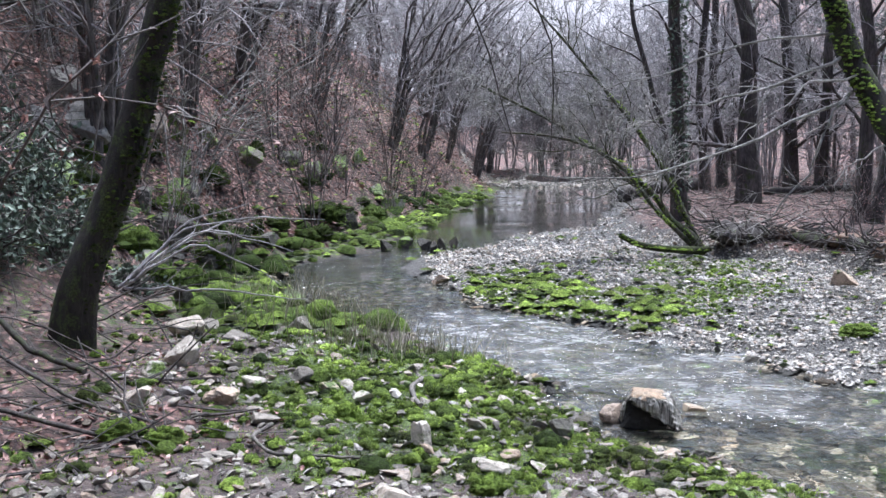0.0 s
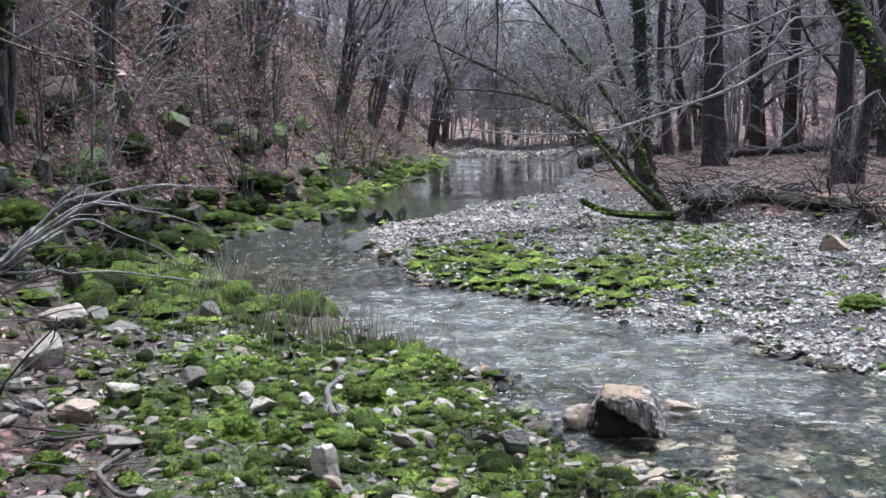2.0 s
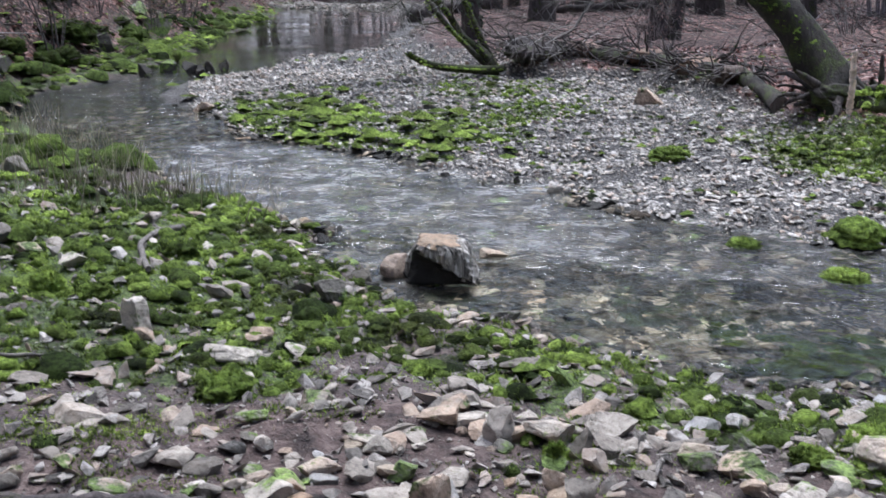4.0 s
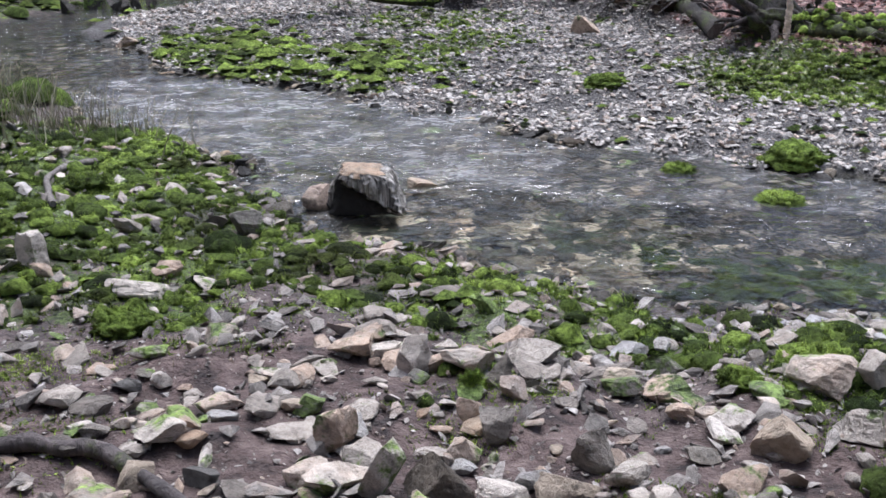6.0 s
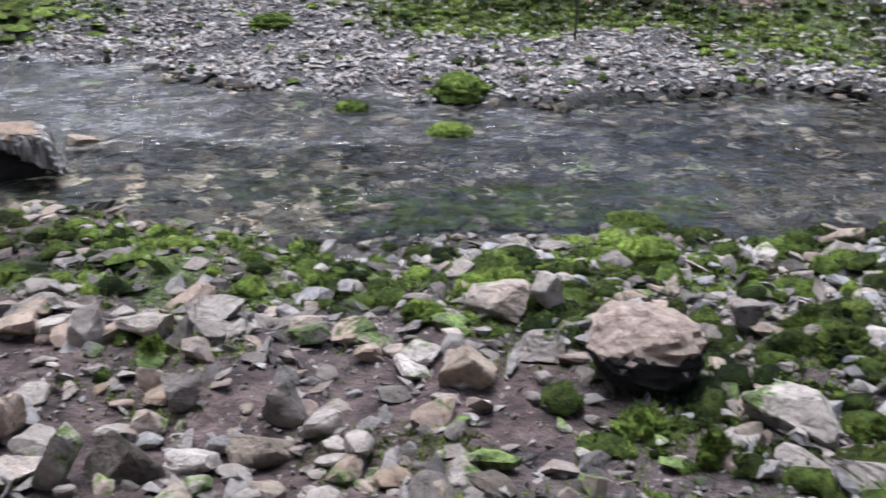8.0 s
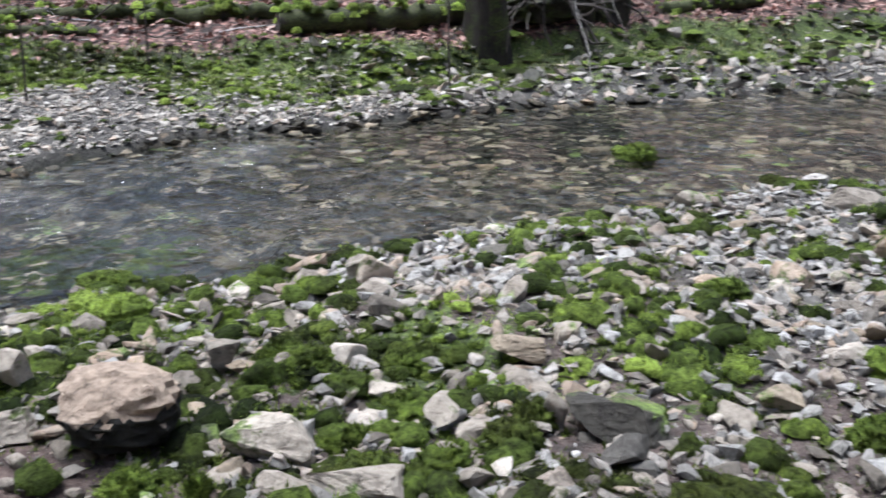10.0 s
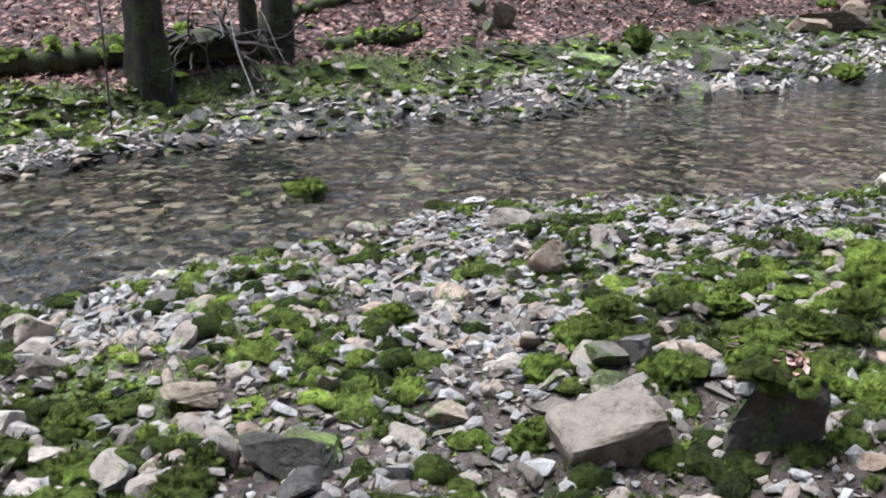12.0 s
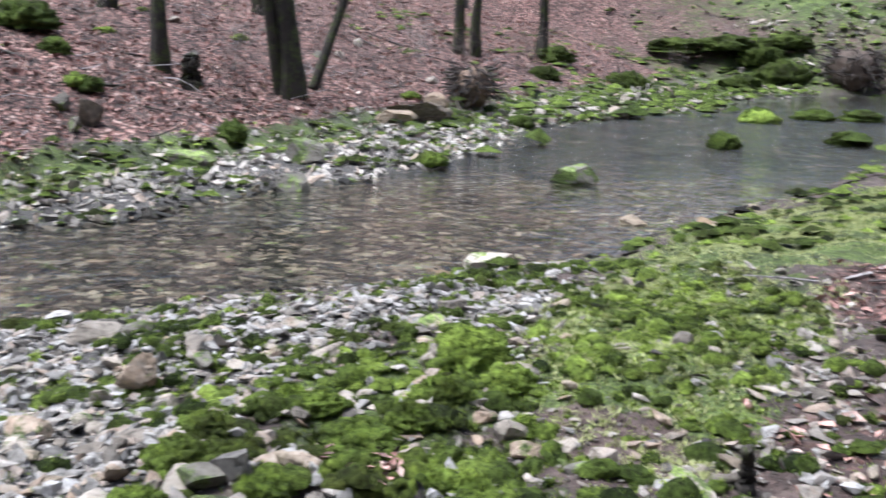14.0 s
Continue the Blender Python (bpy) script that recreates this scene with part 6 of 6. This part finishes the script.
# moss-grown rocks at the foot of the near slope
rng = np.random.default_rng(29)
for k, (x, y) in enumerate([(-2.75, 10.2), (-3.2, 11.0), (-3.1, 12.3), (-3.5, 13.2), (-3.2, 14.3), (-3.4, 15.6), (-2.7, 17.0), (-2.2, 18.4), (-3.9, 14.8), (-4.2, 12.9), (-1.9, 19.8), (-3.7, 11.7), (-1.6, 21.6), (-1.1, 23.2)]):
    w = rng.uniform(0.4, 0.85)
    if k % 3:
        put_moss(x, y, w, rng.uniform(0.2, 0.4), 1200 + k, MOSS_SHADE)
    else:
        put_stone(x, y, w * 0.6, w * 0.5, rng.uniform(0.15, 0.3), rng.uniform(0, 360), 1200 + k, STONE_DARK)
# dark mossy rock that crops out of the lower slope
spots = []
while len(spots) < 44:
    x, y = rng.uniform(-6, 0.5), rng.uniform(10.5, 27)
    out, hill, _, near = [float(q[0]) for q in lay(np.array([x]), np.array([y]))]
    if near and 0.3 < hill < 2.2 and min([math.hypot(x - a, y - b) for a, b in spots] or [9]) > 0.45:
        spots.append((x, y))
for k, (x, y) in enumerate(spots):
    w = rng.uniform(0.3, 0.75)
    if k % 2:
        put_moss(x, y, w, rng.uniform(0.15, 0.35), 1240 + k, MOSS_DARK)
    else:
        put_stone(x, y, w, w * 0.6, rng.uniform(0.2, 0.4), rng.uniform(0, 360), 1240 + k, STONE_DARK)
# dark stones that break the water where it leaves the pond
for k, (x, y, w) in enumerate([(-0.35, 19.3, 0.4), (0.0, 19.0, 0.5), (0.35, 18.9, 0.35), (0.62, 19.2, 0.3), (-0.7, 18.6, 0.3), (0.2, 18.2, 0.3)]):
    put_stone(x, y, 0.7 * w, w * 0.5, 0.2, 40 * k, 980 + k, STONE_BLACK)
# white rock that breaks through the left slope
for k, (x, y, w, h) in enumerate([(-5.0, 14.5, 0.7, 0.5), (-5.6, 15.3, 0.5, 0.5), (-5.2, 13.2, 0.4, 0.4), (-6.2, 12.2, 0.6, 0.5), (-4.6, 17.0, 0.6, 0.5), (-4.2, 12.5, 0.45, 0.3)]):
    put_stone(x, y, w, w * 0.8, h, 30 * k, 960 + k, STONE_CLEAN)


def sapling(x, y, tall, seed, r=0.011, dx=0.0):
    rng = np.random.default_rng(seed)
    z = ground_at(x, y)
    ob = empty("sapling", (x, y, z), "thin bare sapling on the gravel bank", "sapling")
    p = smooth_line([(x, y, z - 0.05), (x + dx * 0.4, y, z + tall * 0.5), (x + dx, y, z + tall)], 10)
    part("stem", *tube(p, np.linspace(r, 0.003, 10), 5), BARK, ob)
    part("twigs", *joined([tube(q, s, 3) for _, q, s in sprout(rng, p, np.linspace(r, 0.003, 10), 6, 0.5, 2, 0.9, 0.3)]), TWIG, ob, kind="stuff")


sapling(5.9, 6.8, 2.0, 1, dx=0.1)
sapling(8.45, 4.55, 2.2, 2, dx=-0.15)
sapling(7.3, 6.9, 1.6, 3)


def spray(name, root, ends, r, material, label, seed, kids=6):
    """Long thin bare rods that arch out from one place."""
    rng = np.random.default_rng(seed)
    ob = empty(name, root, label, "branch")
    for end, lift in ends:
        mid = [(a + b) / 2 for a, b in zip(root, end)]
        mid[2] += lift
        p = smooth_line([root, mid, end], 12) + rng.normal(size=(12, 3)) * 0.012
        q = np.linspace(r, 0.004, 12)
        rod = part("rod", *tube(p, q, 5), material, ob)
    part("twigs", *joined([tube(a, b, 3) for _, a, b in sprout(rng, p, q, kids, 0.5, 1, 0.7, 0.3)]), material, ob, kind="stuff")
    return ob


zs = ground_at(-3.3, 9.6)
spray("fallen_rods", (-3.3, 9.6, zs + 0.05), [((-1.75, 9.6, zs + 0.55), 0.35), ((-1.9, 9.7, zs + 0.75), 0.3), ((-1.6, 9.4, zs + 0.1), 0.5), ((-2.0, 9.9, zs + 0.9), 0.25), ((-1.3, 9.2, zs - 0.05), 0.05), ((-1.5, 9.8, zs + 0.4), 0.45), ((-1.2, 10.2, zs + 0.7), 0.4)], 0.019, TWIG,
      "pale bare rods arching over the slope", 1)
spray("drooping_twigs", (9.9, 4.8, 2.6), [((8.6, 3.6, 0.9), 0.3), ((7.6, 2.9, 0.35), 0.5), ((9.0, 3.2, 0.6), 0.2), ((10.6, 3.6, 1.0), 0.3), ((8.2, 4.4, 1.2), 0.3)], 0.012, TWIG_PALE, "pale thin twigs drooping over the stream", 2, 9)
for k, (a, b) in enumerate([((-5.6, 8.4, 3.0), (-2.6, 8.6, 3.5)), ((-5.8, 7.6, 1.9), (-3.6, 7.9, 2.3)), ((-5.4, 7.2, 1.4), (-3.6, 7.4, 1.95)), ((-5.8, 8.8, 1.2), (-3.9, 8.4, 1.7))]):
    spray("mossy_branch", a, [(b, 0.12)], 0.03, BARK_MOSS, "green mossy branch reaching across the slope", 20 + k, 8)


def evergreen(x, y, w, h, count, size, label, seed):
    rng = np.random.default_rng(seed)
    z = ground_at(x, y)
    ob = empty("evergreen_shrub", (x, y, z), label, "shrub")
    stems, spots = [], []
    for _ in range(14):
        p, r = shoot(rng, (x, y, z - 0.1), (rng.normal() * 0.6, rng.normal() * 0.6, 1), h * rng.uniform(0.6, 1.1), 0.02, 7, 0.22)
        stems.append(tube(p, r, 5))
        for lv, q, s in sprout(rng, p, r, 9, w * 0.3, 2, 0.9, 0.2):
            stems.append(tube(q, s, 3))
            spots.append(q)
    spots = np.concatenate(spots)
    spots = spots[rng.integers(0, len(spots), count)] + rng.normal(size=(count, 3)) * 0.07
    part("stems", *joined(stems), BARK, ob, kind="stuff")
    part("leaves", *leaf_cloud(rng, spots, size, 0.2), EVERGREEN, ob, "dull grey-green leaves", False, "stuff")


evergreen(-4.9, 8.6, 1.8, 1.6, 2600, 0.085, "dull evergreen shrub on the near slope", 1)
evergreen(-5.6, 7.4, 1.8, 1.8, 2600, 0.085, "dull evergreen shrub on the near slope", 2)
evergreen(-4.4, 9.9, 1.2, 1.0, 1400, 0.08, "low evergreen shrub on the near slope", 3)
for k, (x, y, w, h, n) in enumerate([(-4.3, 8.3, 1.3, 0.9, 1500), (-4.5, 7.3, 1.2, 0.8, 1300), (-3.9, 9.3, 1.1, 0.7, 1000), (-4.0, 6.6, 0.9, 0.5, 700), (-3.3, 9.9, 0.7, 0.4, 420)]):
    evergreen(x, y, w, h, n, 0.08, "low bramble with dull grey-green leaves on the near slope", 10 + k)
evergreen(12.8, 16.5, 2.2, 1.4, 1800, 0.1, "evergreen shrub under the terrace trees", 4)


def spruce(x, y, tall, seed):
    """A dark spruce: straight trunk, drooping boughs with needle tufts."""
    rng = np.random.default_rng(seed)
    z = ground_at(x, y)
    ob = empty("spruce", (x, y, z), "dark spruce with drooping boughs", "tree", "spruces")
    p = smooth_line([(x, y, z - 0.2), (x + 0.1, y, z + tall / 2), (x, y, z + tall)], 14)
    part("trunk", *tube(p, np.linspace(0.22, 0.03, 14), 10, rng, 0.04), BARK, ob)
    boughs, spots = [], []
    for k in range(70):
        s = rng.uniform(0.18, 1)
        at = (x, y, z + tall * s)
        a = rng.uniform(0, 6.28)
        q, r = shoot(rng, at, (math.cos(a), math.sin(a), -0.15), (1 - s) * 3.0 + 0.5, 0.025, 6, 0.08, -0.05)
        boughs.append(tube(q, r, 4))
        i = rng.uniform(0.15, 1, 34) * 5
        j = np.minimum(i.astype(int), 4)
        spots.append(q[j] + (i - j)[:, None] * (q[j + 1] - q[j]) + rng.normal(size=(34, 3)) * (0.14, 0.14, 0.08))
    part("boughs", *joined(boughs), BARK, ob, kind="stuff")
    part("needles", *leaf_cloud(rng, np.concatenate(spots), 0.3, 0.3), EVERGREEN, ob, "dark green needle tufts", False, "stuff")


for k, (x, y) in enumerate([(16.5, 34), (20, 37), (23, 31), (14.5, 40)]):
    spruce(x, y, 14, k)

# ---- far woods behind everything, the mist painted in and glowing ----
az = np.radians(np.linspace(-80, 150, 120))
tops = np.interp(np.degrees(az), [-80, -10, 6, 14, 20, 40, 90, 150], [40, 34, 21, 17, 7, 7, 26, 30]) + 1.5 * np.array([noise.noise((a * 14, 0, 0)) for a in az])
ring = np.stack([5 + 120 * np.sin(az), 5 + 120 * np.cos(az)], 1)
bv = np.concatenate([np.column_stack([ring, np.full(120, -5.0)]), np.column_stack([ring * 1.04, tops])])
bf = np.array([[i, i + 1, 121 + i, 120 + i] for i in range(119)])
tagged(new("backdrop", mesh_of("backdrop", bv, bf, PAINTED_MIST, True)), "far wooded hillside with mist painted as a pale glow", "backdrop", kind="structure")

# small clutter on the leafy slope beyond the stream: stones, moss and broken sticks
rng = np.random.default_rng(501)
for k in range(34):
    x = rng.uniform(13, 30)
    y = rng.uniform(-2.5, 7) - 0.25 * (x - 16)
    if float(lay(np.array([x]), np.array([y]))[2][0]) > 0.4:
        if k % 3 == 0:
            put_moss(x, y, rng.uniform(0.2, 0.5), rng.uniform(0.1, 0.2), 1000 + k)
        elif k % 3 == 1:
            put_stone(x, y, rng.uniform(0.15, 0.4), rng.uniform(0.15, 0.3), rng.uniform(0.08, 0.2), rng.uniform(0, 360), 1000 + k, (STONE, STONE_DARK)[k % 2])
        else:
            a = rng.uniform(0, 3.14)
            d = rng.uniform(0.3, 1.0)
            log("stick", on_ground([(x - d * math.cos(a), y - d * math.sin(a)), (x, y), (x + d * math.cos(a), y + d * math.sin(a))], 0.03), 0.03, 0.015, BARK, "dark broken stick among the leaves", 1000 + k, "stick", 6, 0.1, 8)

# broken twigs and sticks that litter the wooded slopes
rng = np.random.default_rng(611)
for box, n, bark in (((-9, 0, 3.5, 34), 3200, BARK), ((-9, 0, 3.5, 34), 900, BARK_PALE), ((-5.5, -1.6, 4.5, 12), 450, BARK), ((5, 16, 12, 34), 1500, BARK), ((5, 16, 12, 34), 500, TWIG_PALE), ((5, 34, -10, 18), 1300, BARK), ((5, 34, -10, 18), 500, TWIG)):
    x, y = spread(rng, n, box, in_cover("leaf"))
    litter = []
    for a, b, c in zip(x, y, height(x, y)):
        t = rng.uniform(0, 6.28)
        p, r = shoot(rng, (a, b, c + 0.02), (math.cos(t), math.sin(t), rng.uniform(-0.1, 0.4)), rng.uniform(0.25, 1.1), rng.uniform(0.004, 0.013), 4, 0.2)
        litter.append(tube(p, r, 4))
    tagged(new("woodland_debris", mesh_of("woodland_debris", *joined(litter), bark)), "broken twigs and sticks strewn over the leaf litter", "twigs", kind="stuff")
